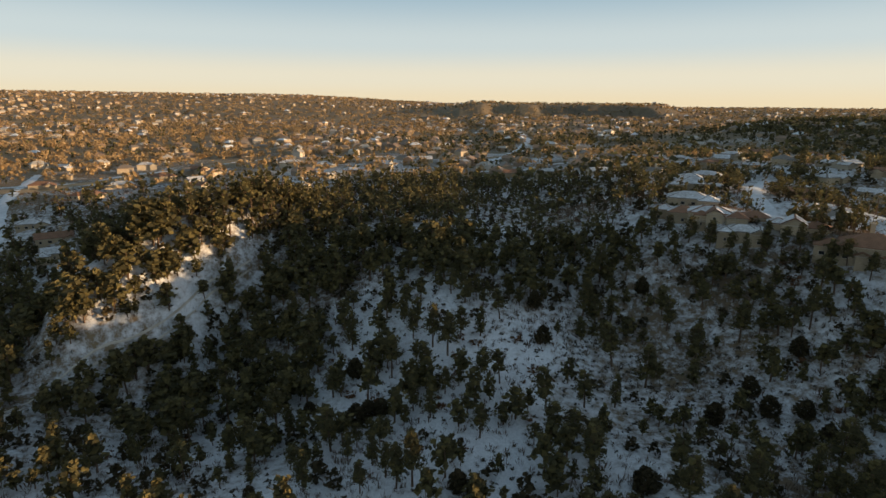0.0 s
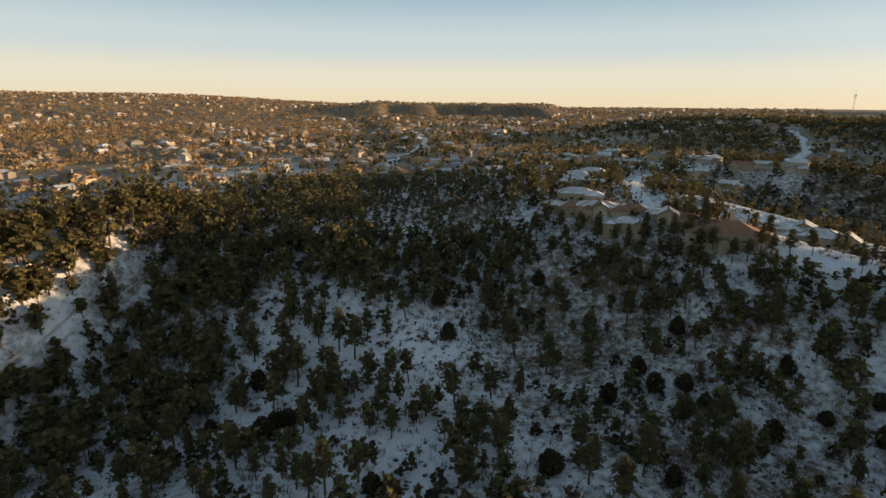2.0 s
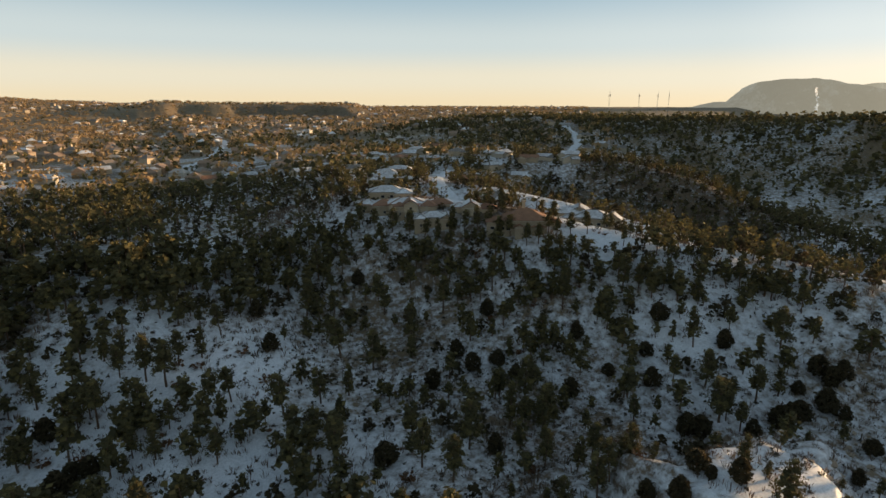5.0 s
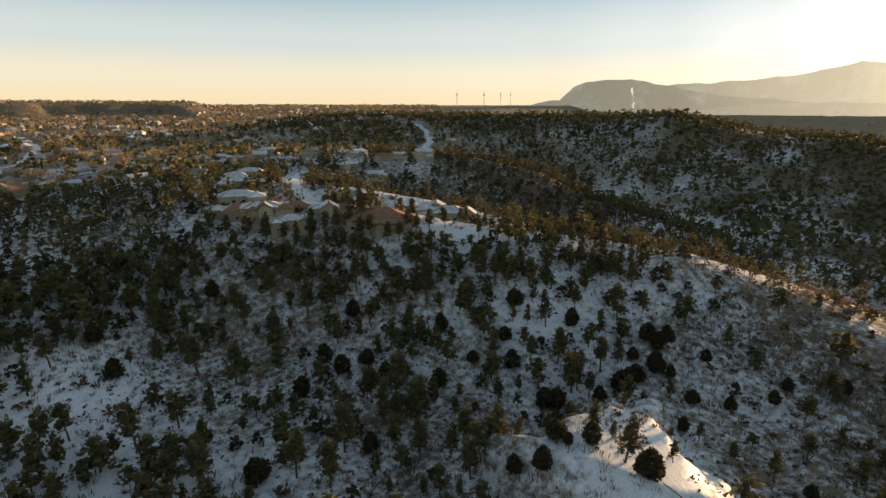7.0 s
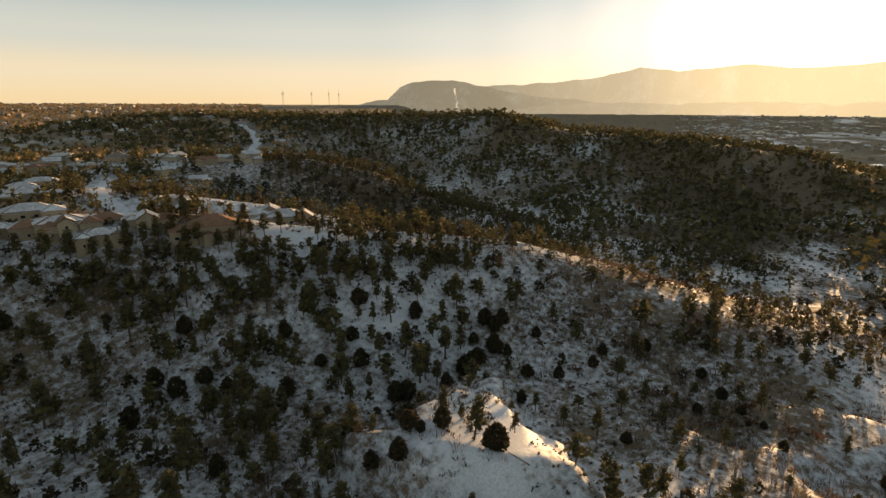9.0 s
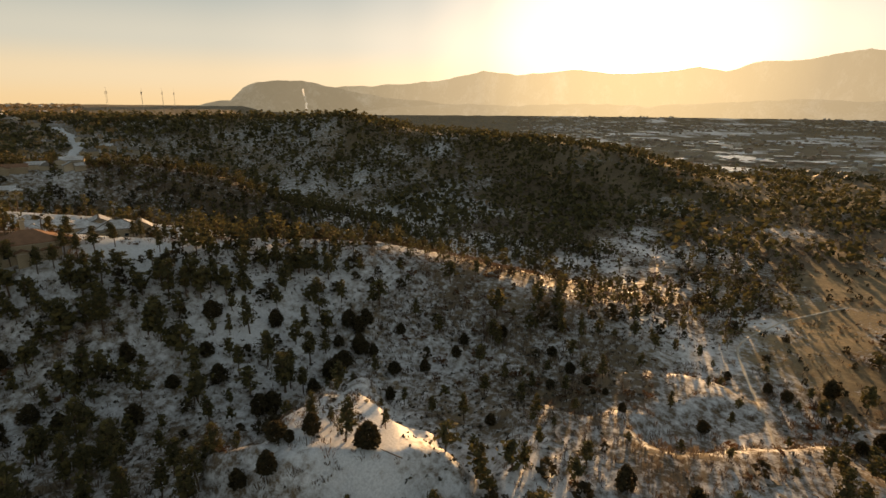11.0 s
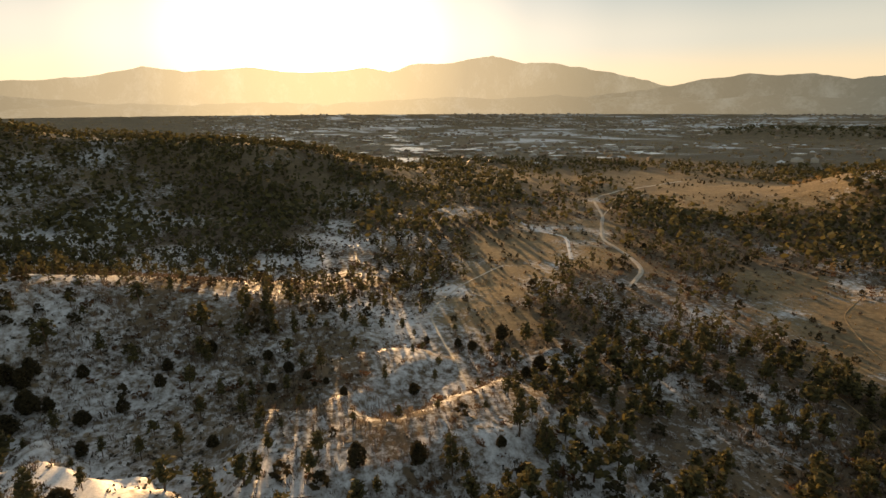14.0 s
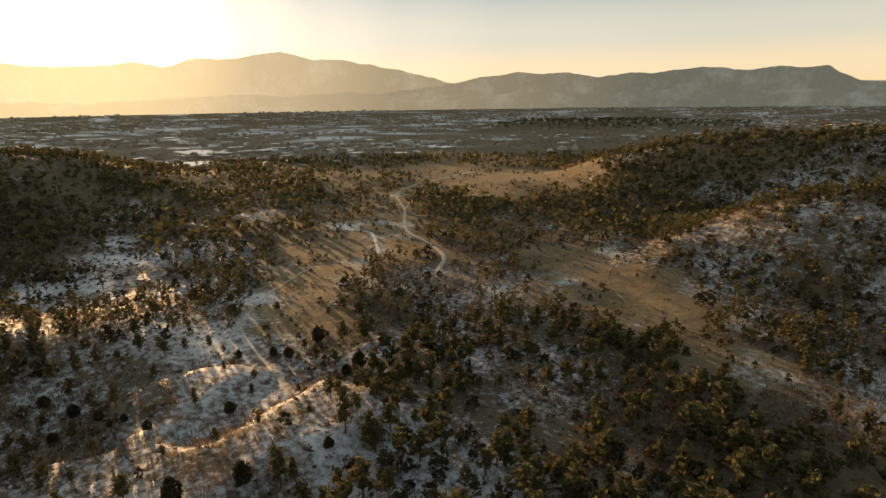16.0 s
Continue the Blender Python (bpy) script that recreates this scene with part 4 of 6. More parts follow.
ob = scatter("juniper_crowns", [s[1] for s in JUNIPERS_MID], mx[~isp], my[~isp], mz[~isp], hj, rng, M_JUNIPER, 1.2 + 0.25 * np.sin(hj * 51))
tagged(ob, "junipers scattered over the slopes", "trees", kind="stuff")

# far woods
FAR = []
for s in range(6):
    r2 = np.random.default_rng(90 + s)
    k = 4
    v = r2.uniform(0.12, 1, k)
    a = r2.uniform(0, 6.28, k)
    q = 0.24 * (1.1 - v) ** 0.8 + 0.03
    FAR.append(tufts(np.stack([np.cos(a) * q, np.sin(a) * q, v], 1), np.full(k, 0.34), r2, 2, 0.6, 1.6))
fx, fy = sow(7.2, -300, 1080, -1000, 1050, 440, 1120, lambda x, y: (1 - 1.0 * ((x > 200) & (y > 150) & (np.hypot(x, y) < 530))) * woods(x, y) * (0.9 - 0.68 * smooth(420, 520, y) * (1 - smooth(400, 520, x))) * (1 - 0.8 * smooth(0, -150, x) * smooth(420, 480, y)))
ob = scatter("far_woods", FAR, fx, fy, land(fx, fy) - 0.2, rng.uniform(0, 1, len(fx)) ** 1.5 * 8 + 5, rng, M_NEEDLE, rng.uniform(0.9, 1.45, len(fx)))
tagged(ob, "dark pine woods on the far ridges", "trees", kind="stuff")

# ---- scrub, rocks and logs ----
def twig_shape(seed, n=13, thick=0.68):
    """A bare, bushy clump 1 m high: thin upright blades that fan out."""
    r2 = np.random.default_rng(seed)
    a = r2.uniform(0, 6.28, n)
    q = r2.uniform(0.05, 0.55, n)
    foot = np.stack([np.cos(a) * q * 0.7, np.sin(a) * q * 0.7, np.zeros(n) - 0.05], 1)
    tip = np.stack([np.cos(a) * q * 1.35, np.sin(a) * q * 1.35, r2.uniform(0.5, 1, n)], 1)
    b2 = a + r2.uniform(0.6, 2.4, n)
    side = np.stack([np.cos(b2), np.sin(b2), 0 * b2], 1) * r2.uniform(0.045, 0.10, (n, 1)) * thick
    mid = foot * 0.45 + tip * 0.55
    co = np.stack([foot, mid + side, tip, mid - side * 1.2], 1).reshape(-1, 3)
    return co, np.arange(n * 4).reshape(-1, 4)


TWIGS = [twig_shape(s, 14, 0.5) for s in range(8)]
TWIGS_FAR = [twig_shape(s + 30, 6, 2.6) for s in range(6)]
LUMPS = []
for s in range(4):
    r2 = np.random.default_rng(130 + s)
    c = r2.normal(size=(12, 3)) * (0.35, 0.35, 0.2) + (0, 0, 0.45)
    LUMPS.append(tufts(c, np.full(12, 0.5), r2, 2))


def scrub_share(x, y):
    along = 0.5 * x - 0.87 * y
    d = 0.50 + 2.6 * fractal(x, y, 22, 81, 3) + 0.25 * smooth(120, 260, along) + 0.2 * smooth(60, 120, x) * smooth(0, 40, y) + 0.3 * smooth(40, 90, along) * smooth(40, 0, y) + 0.45 * np.exp(-((x - 125) / 55) ** 2 - ((y - 185) / 30) ** 2) + 0.4 * np.exp(-((x - 195) / 45) ** 2 - ((y - 18) / 38) ** 2)
    return np.clip(d, 0.04, 0.95) * (1 - 0.8 * open_ground(x, y))


bx, by = sow(3.0, -190, 330, -300, 300, 58, 300, scrub_share)
hb = rng.uniform(1.0, 2.3, len(bx)) * (0.7 + 0.6 * np.clip(fractal(bx, by, 40, 91, 2) + 0.5, 0, 1))
ob = scatter("scrub", TWIGS, bx, by, land(bx, by), hb, rng, M_TWIG, rng.uniform(0.9, 1.8, len(bx)))
tagged(ob, "bare grey-brown scrub oak poking through the snow", "scrub", kind="stuff")
bx, by = sow(5.0, -330, 620, -700, 480, 300, 720, lambda x, y: scrub_share(x, y) * (1 - smooth(560, 600, np.hypot(x, y)) * (y > -200)))
ob = scatter("far_scrub", TWIGS_FAR, bx, by, land(bx, by), rng.uniform(0.9, 2.0, len(bx)), rng, M_TWIG, rng.uniform(1.2, 2.2, len(bx)))
tagged(ob, "bare brown scrub on the slopes farther off", "scrub", kind="stuff")
bx, by = sow(5.5, -190, 420, -420, 330, 58, 420, lambda x, y: np.clip(-0.05 + 0.9 * fractal(x, y, 30, 181, 2) + 0.12 * smooth(80, 260, 0.5 * x - 0.87 * y), 0, 0.7) * (1 - open_ground(x, y)))
ob = scatter("rusty_scrub", LUMPS, bx, by, land(bx, by), rng.uniform(0.9, 2.4, len(bx)), rng, M_RUST, rng.uniform(0.9, 1.5, len(bx)))
tagged(ob, "rust-brown oak brush still holding its leaves", "scrub", kind="stuff")
SAGE = []
for s in range(5):
    r2 = np.random.default_rng(150 + s)
    c = r2.normal(size=(4, 3)) * (0.3, 0.3, 0.12) + (0, 0, 0.4)
    SAGE.append(tufts(c, np.full(4, 0.75), r2, 2, 0.8, 1.3))
bx, by = sow(2.5, -190, 330, -300, 300, 58, 280, lambda x, y: np.clip(0.32 + 0.8 * fractal(x, y, 26, 281, 3), 0.03, 0.8) * (1 - open_ground(x, y)))
ob = scatter("low_bushes", SAGE, bx, by, land(bx, by) - 0.1, rng.uniform(0.5, 1.15, len(bx)), rng, M_SAGE, rng.uniform(0.8, 1.4, len(bx)))
tagged(ob, "small grey sage bushes dotted over the snow", "bushes", kind="stuff")


def rock_mesh(seed):
    r2 = np.random.default_rng(seed)
    bm = bmesh.new()
    bmesh.ops.create_icosphere(bm, subdivisions=2, radius=1)
    for v in bm.verts:
        p = v.co.copy()
        k = 1 + 0.55 * noise.noise(p * 1.3 + Vector((seed * 7.1, 0, 0))) + 0.2 * noise.noise(p * 3.1 + Vector((0, seed * 3.7, 0)))
        v.co = Vector((max(-0.8, min(0.8, p.x * k)), max(-0.7, min(0.7, p.y * k)), max(-0.6, min(0.5 + 0.12 * p.x, p.z * k * 0.9))))
    me = bpy.data.meshes.new("sandstone_block")
    bm.to_mesh(me)
    bm.free()
    me.materials.append(M_ROCK)
    return me


ROCKS = [rock_mesh(s) for s in range(5)]


def ledge(cx, cy, n, lx, ly, turn, low, high):
    """Blocks of a sandstone ledge strewn along a line."""
    for _ in range(n):
        u, v = rng.normal() * lx, rng.normal() * ly
        c, s = math.cos(radians(turn)), math.sin(radians(turn))
        x, y = cx + u * c - v * s, cy + u * s + v * c
        k = rng.uniform(low, high)
        ob = new("rock", ROCKS[rng.integers(5)])
        ob.matrix_basis = pose(x, y, float(land(x, y)) + 0.05 * k, rng.uniform(-10, 10), rng.uniform(-10, 10), turn + rng.uniform(-30, 30)) @ Matrix.Diagonal((k * 1.5, k, k * 0.6, 1))
        tagged(ob, "weathered tan sandstone block half buried in snow", "rock", "rocks of the sandstone ledges")


ledge(120.9, 56.3, 16, 6, 3, 100, 0.3, 1.0)
ledge(145.2, 51.4, 10, 5, 3, 60, 0.4, 1.2)
ledge(175.9, 61, 14, 6, 3, 20, 0.4, 1.1)
ledge(136.6, -18.7, 16, 9, 3, 80, 0.3, 1.0)
ledge(144.8, -39.1, 12, 7, 3, 70, 0.3, 0.9)
ledge(134.3, -64.7, 12, 6, 3, 40, 0.4, 1.2)
ledge(144.9, -396.9, 30, 26, 8, 10, 1.0, 3.5)
ledge(109.6, -391, 20, 18, 8, 0, 1.0, 3.2)


def fallen_log(x, y, turn, length):
    h = Heap()
    h.add(*tube([(-length / 2, 0, 0), (0, 0.1, 0.06), (length / 2, 0, 0.02)], [0.17, 0.14, 0.07], 7))
    for k in range(4):
        u = rng.uniform(-0.1, 0.45) * length
        h.add(*tube([(u, 0, 0.05), (u + 0.25, rng.uniform(-0.5, 0.5), rng.uniform(0.1, 0.5))], [0.04, 0.015], 4))
    ob = new("fallen_log", h.mesh("fallen_log", M_BARK, True))
    ob.matrix_basis = pose(x, y, float(land(x, y)) + 0.14, 0, 0, turn)
    tagged(ob, "fallen dead pine log lying in the snow", "log", "fallen logs on the slope")


for x, y, turn, length in ((99.8, 65, 20, 6), (87.9, 78.4, 150, 5), (109.3, 35, 70, 7), (63, 124.1, 10, 6), (31.5, 109.3, 160, 5), (121.8, 57.2, 40, 5), (114.8, -6.8, 80, 6), (21.2, 100.7, 30, 4.5)):
    fallen_log(x, y, turn, length)


# ---- bare trees of the valley ----
M_PALEBARK = speckled("pale_bare_wood", (0.20, 0.14, 0.09), (0.36, 0.27, 0.18), 3.0)


def bare_tree_meshes(seed):
    """A leafless cottonwood 1 m tall: trunk and forks, and the fine branches."""
    r2 = np.random.default_rng(seed)
    trunk, fine = Heap(), Heap()
    trunk.add(*tube([(0, 0, -0.03), (0.01, 0.01, 0.16), (0.02, 0.0, 0.34)], [0.035, 0.028, 0.02], 6))
    for k in range(7):
        a = k * 2.4 + r2.uniform(-0.4, 0.4)
        root = np.array([0.015, 0.005, r2.uniform(0.18, 0.34)])
        way = np.array([math.cos(a) * r2.uniform(0.12, 0.3), math.sin(a) * r2.uniform(0.12, 0.3), r2.uniform(0.35, 0.62)])
        mid, tip = root + way * 0.5 + r2.normal(size=3) * 0.02, root + way
        trunk.add(*tube([root, mid, tip], [0.016, 0.011, 0.004], 5))
        for _ in range(9):
            u = r2.uniform(0.3, 1.0)
            p = root + way * u
            q = p + r2.normal(size=3) * (0.07, 0.07, 0.03) + np.array([0, 0, r2.uniform(0.06, 0.16)])
            fine.add(*tube([p, (p + q) / 2 + r2.normal(size=3) * 0.01, q], [0.006, 0.005, 0.003], 3))
            for _ in range(3):
                v = q + r2.normal(size=3) * (0.05, 0.05, 0.02) + np.array([0, 0, r2.uniform(0.02, 0.08)])
                fine.add(*tube([(p + q) / 2, v], [0.004, 0.002], 3))
    return trunk.mesh("bare_trunk", M_PALEBARK, True), fine.mesh("bare_branches", M_PALEBARK)


BARES = [bare_tree_meshes(s + 300) for s in range(4)]
for x, y, h in ((135.6, -215.3, 7), (125.9, -233.9, 6), (76.8, -214, 7), (123.1, -216.8, 5), (36.6, -201.8, 9), (30.7, -199.1, 8), (30.7, -215.2, 10), (37.6, -217.8, 9), (25.9, -205.2, 9), (25.8, -192.9, 8), (42.5, -210.3, 8),
                (33.7, -207.5, 10), (22.9, -212.9, 9), (243.5, -257, 9), (287.3, -271, 8), (240.5, -241.5, 8), (263.9, -263.4, 9), (226.8, -254.2, 7)):
    ob = new("bare_tree", None)
    for nm, me in zip(("trunk", "crown"), BARES[rng.integers(4)]):
        p = new(nm, me)
        p.parent = ob
    ob.matrix_basis = pose(x, y, float(land(x, y)) - 0.05, 0, 0, rng.uniform(0, 360)) @ Matrix.Diagonal((h * 1.1, h * 1.1, h, 1))
    tagged(ob, "leafless pale cottonwood beside the dry meadow", "tree", "bare trees of the valley")
# shrubs and small junipers strewn over the open meadows
bx, by = sow(7.5, 40, 760, -720, -60, 150, 900, lambda x, y: in_meadow(x, y) * np.clip(0.10 + 0.8 * fractal(x, y, 40, 231, 2), 0, 0.5))
ob = scatter("meadow_junipers", [s[1] for s in JUNIPERS_MID], bx, by, land(bx, by) - 0.1, rng.uniform(1.2, 3.6, len(bx)), rng, M_JUNIPER, rng.uniform(0.9, 1.5, len(bx)))
tagged(ob, "small dark junipers strewn over the meadows", "bushes", kind="stuff")
bx, by = sow(3.6, 40, 560, -600, -60, 150, 720, lambda x, y: in_meadow(x, y) * np.clip(0.25 + 1.2 * fractal(x, y, 22, 241, 3), 0, 0.8))
ob = scatter("meadow_grass", TWIGS_FAR, bx, by, land(bx, by), rng.uniform(0.4, 1.0, len(bx)), rng, M_BROWNTREE, rng.uniform(1.2, 2.4, len(bx)))
tagged(ob, "tall dry grass and low brush on the meadows", "grass", kind="stuff")

# ---- frozen ponds of the valley ----
m, n, l, b = material("pond_ice")
g = n.new("ShaderNodeNewGeometry")
t = noise_node(n, l, 0.05, 5, 0.6, g.outputs["Position"])
r = ramp(n, [(0.35, (0.42, 0.45, 0.48)), (0.6, (0.74, 0.75, 0.77))])
l.new(t.outputs[0], r.inputs[0])
l.new(r.outputs[0], b.inputs["Base Color"])
l.new(maths(n, l, "ADD", maths(n, l, "MULTIPLY", t.outputs[0], 0.3), 0.15), b.inputs["Roughness"])
b.inputs["Specular IOR Level"].default_value = 0.7
M_ICE = m


def pond(x, y, half_across, half_along, turn):
    """A frozen pond: a low sheet of ice with an uneven shore, and its rim going into the bank."""
    a = np.linspace(0, 2 * np.pi, 48, endpoint=False)
    wob = 1 + 0.35 * fractal(np.cos(a) * 40 + x, np.sin(a) * 40 + y, 40, 401, 3)
    u, v = np.cos(a) * half_across * wob, np.sin(a) * half_along * wob
    c, q = math.cos(radians(turn)), math.sin(radians(turn))
    px, py = x + u * c - v * q, y + u * q + v * c
    top = float(np.max(land(px, py))) + 0.3
    bm = bmesh.new()
    hi = [bm.verts.new((float(p), float(w), top)) for p, w in zip(px, py)]
    lo = [bm.verts.new((float(p), float(w), top - 6)) for p, w in zip(px, py)]
    bm.faces.new(hi)
    for k in range(48):
        bm.faces.new((lo[k], lo[(k + 1) % 48], hi[(k + 1) % 48], hi[k]))
    me = bpy.data.meshes.new("water")
    bm.to_mesh(me)
    bm.free()
    me.materials.append(M_ICE)
    tagged(new("water", me), "frozen pond shining under the low sun", "pond", kind="structure")


pond(1385, -372, 44, 95, 106)
pond(1075, -255, 62, 38, 104)

# ---- roads ----
def ribbon(name, pts, width, mat, label, category="road", rise=0.14, step=4.0, kind="structure"):
    p = np.array(pts, float)
    seg = np.concatenate([[0], np.cumsum(np.hypot(*np.diff(p, axis=0).T))])
    s = np.arange(0, seg[-1], step)
    q = np.stack([np.interp(s, seg, p[:, i]) for i in range(2)], 1)
    for _ in range(10):
        q[1:-1] = 0.25 * q[:-2] + 0.5 * q[1:-1] + 0.25 * q[2:]
    d = np.gradient(q, axis=0)
    d /= np.linalg.norm(d, axis=1)[:, None]
    nrm = np.stack([-d[:, 1], d[:, 0]], 1)
    offs = np.linspace(-0.5, 0.5, 5) * width
    jag = 1 + 0.16 * fractal(s, s * 0, 18, 7, 2)
    g = q[:, None] + nrm[:, None] * offs[None, :, None] * jag[:, None, None]
    z = np.max(land(g[..., 0], g[..., 1]), axis=1, keepdims=True) * 0.5 + land(g[..., 0], g[..., 1]) * 0.5 + rise
    z[:, [0, -1]] -= rise + 0.2
    co = np.concatenate([g, z[..., None]], -1).reshape(-1, 3)
    i = np.arange(len(q) * 5).reshape(-1, 5)
    f = np.stack([i[:-1, :-1], i[:-1, 1:], i[1:, 1:], i[1:, :-1]], -1).reshape(-1, 4)
    return tagged(mesh_from(name, co, f, mat), label, category, kind=kind)


M_PACKED = speckled("packed_snow_road", (0.50, 0.51, 0.53), (0.74, 0.75, 0.78), 0.4, rough=0.7, bump=0.15, vary=0.05)
M_DIRT = speckled("icy_dirt_track", (0.32, 0.27, 0.21), (0.60, 0.55, 0.48), 0.25, rough=0.75, bump=0.2, vary=0.1)
M_VERGE = speckled("dry_grass_verge", (0.24, 0.16, 0.08), (0.36, 0.25, 0.13), 0.2, vary=0.05)
ribbon("road", [(-252, 300), (-272, 330), (-296, 362), (-316, 399), (-346, 455), (-379, 520)], 9, M_PACKED, "side street of the suburb under packed snow")
ribbon("road", [(142.2, 224.5), (140.4, 227.3), (161.1, 267.5), (165.4, 290.2), (177.3, 316.9), (204.8, 365.9), (241.2, 412.6)], 9, M_PACKED, "curving street under packed snow between the houses")
ribbon("road", [(297.1, 422.6), (412.6, 509.4), (456, 500.2), (509.6, 537.9), (550.7, 592.1), (586.1, 650.7)], 11, M_PACKED, "snow-covered street climbing the ridge")
ribbon("road", [(-422.4, 388.3), (-317.5, 427.3), (-297.8, 483.5), (-256.3, 545.8), (-238.1, 643.6), (-151.2, 663), (57.5, 689.5), (247.5, 719.8)], 26, M_VERGE, "wide dry grass strip beside the suburb road")
ribbon("road", [(-417.3, 414.6), (-315.2, 453.1), (-297.5, 508.1), (-256.5, 569.8), (-230.4, 661.3), (-154.7, 701.2), (56.6, 700.8), (247.3, 742.2)], 10, M_PACKED, "suburb road under packed snow")
ribbon("road", [(29.4, 535.6), (106.3, 553), (160.8, 528.2), (237.9, 511)], 9, M_PACKED, "level street under snow at the edge of the woods")
ribbon("road", [(19.4, 603.2), (56, 641.8), (103.3, 763.8), (134, 887.5), (159.7, 1211.7)], 11, M_PACKED, "straight snowy street into the suburb")
for side in (-1.1, 1.1):
    ribbon("pavement", [(x + 0.75 * side, y - 0.66 * side) for x, y in TRACK], 0.8, M_DIRT, "rut of an old track under thin snow", "track", rise=0.08, step=2.0)
ribbon("pavement", [(165.8, -70.9), (174.9, -73.1), (183.6, -73.2), (210.4, -75.5), (231.5, -77.5), (246.1, -78.3), (263.7, -89.7), (295.3, -114.2), (330.5, -158)], 1.5, M_DIRT, "narrow icy footpath through the trees", "trail", step=3)
ribbon("pavement", [(260, -208.3), (286.8, -238.4), (327.4, -253.2), (370.7, -261.5), (413.7, -288.6), (454.8, -317), (496.3, -337.9), (540.8, -360.7)], 4.5, M_DIRT, "gravel park road with ice in the ruts", "trail")
ribbon("pavement", [(540.8, -360.7), (570.8, -390.9), (596.1, -434.2), (620.6, -513), (639.5, -569)], 4.5, M_DIRT, "snowy park road bending round a field", "trail")
ribbon("pavement", [(454.8, -317), (500.4, -359.6), (548.8, -407.2), (586.6, -449.5)], 3, M_DIRT, "pale trail beside the field", "trail")
ribbon("pavement", [(326.4, -207.3), (389.9, -239.6), (413.4, -225.1), (461.7, -227.2)], 4, M_PACKED, "snow-filled trail over the meadow", "trail")
ribbon("pavement", [(62.1, -210.6), (111.2, -234), (150.6, -255.1), (185.9, -283.2), (202, -323.6)], 0.9, M_VERGE, "worn footpath across the dry meadow", "trail", step=3)
ribbon("pavement", [(96.5, -190.9), (140.5, -209.4), (199.1, -225.1), (260.4, -238.7)], 0.9, M_VERGE, "worn footpath along the creek bed", "trail", step=3)


# ---- houses ----
def part(name, co, faces, mat, parent, label=""):
    """One mesh object under a thing or a part."""
    me = bpy.data.meshes.new(name)
    me.from_pydata([tuple(map(float, c)) for c in co], [], [tuple(f) for f in faces])
    me.update()
    me.materials.append(mat)
    ob = new(name, me)
    ob.parent = parent
    if label:
        tagged(ob, label)
    return ob


def block(x0, y0, z0, x1, y1, z1):
    co = [(x0, y0, z0), (x1, y0, z0), (x1, y1, z0), (x0, y1, z0), (x0, y0, z1), (x1, y0, z1), (x1, y1, z1), (x0, y1, z1)]
    return co, [(0, 3, 2, 1), (4, 5, 6, 7), (0, 1, 5, 4), (1, 2, 6, 5), (2, 3, 7, 6), (3, 0, 4, 7)]


def roof_faces(cx, cy, w, d, h, pitch, gable, over=0.6):
    """The eaves' corners and the ridge's ends of a roof whose ridge runs along x."""
    w2, d2 = w / 2 + over, d / 2 + over
    r = w2 if gable else max(w2 - d2, 0.3)
    top = h + d2 * pitch
    e = [(cx - w2, cy - d2, h), (cx + w2, cy - d2, h), (cx + w2, cy + d2, h), (cx - w2, cy + d2, h)]
    k = [(cx - r, cy, top), (cx + r, cy, top)]
    return e, k


def slab(face, lift, thick):
    """A face raised along its normal, as a thin closed slab."""
    p = [Vector(v) for v in face]
    nrm = (p[1] - p[0]).cross(p[2] - p[0]).normalized()
    lo, hi = [v + nrm * lift for v in p], [v + nrm * (lift + thick) for v in p]
    n = len(p)
    return [tuple(v) for v in lo + hi], [tuple(range(n - 1, -1, -1)), tuple(range(n, 2 * n))] + [(i, (i + 1) % n, n + (i + 1) % n, n + i) for i in range(n)]


def shrink(face, k, seed):
    r2 = random.Random(seed)
    c = sum((Vector(v) for v in face), Vector()) / len(face)
    return [tuple(c + (Vector(v) - c) * (k + r2.uniform(-0.06, 0.03))) for v in face]


def window(parent, x, y, z, w, h, turn):
    """A framed window: the frame proud of the wall, the pane set back in it."""
    c, s = math.cos(turn), math.sin(turn)

    def place(u, v, t):
        return (x + u * c - v * s, y + u * s + v * c, z + t)
    o, i = 0.12, 0.0
    co, f = [], []
    for u0, u1, t0, t1 in ((-w / 2 - o, -w / 2 + 0.05, -o, h + o), (w / 2 - 0.05, w / 2 + o, -o, h + o), (-w / 2, w / 2, -o, 0.05), (-w / 2, w / 2, h - 0.05, h + o)):
        b0 = len(co)
        bc, bf = block(u0, -0.10, t0, u1, 0.05, t1)
        co += [place(*q) for q in bc]
        f += [tuple(b0 + k for k in q) for q in bf]
    fr = part("window", co, f, M_TRIM, parent)
    bc, bf = block(-w / 2, -0.03, 0, w / 2, 0.02, h)
    part("pane", [place(*q) for q in bc], bf, M_GLASS, fr)


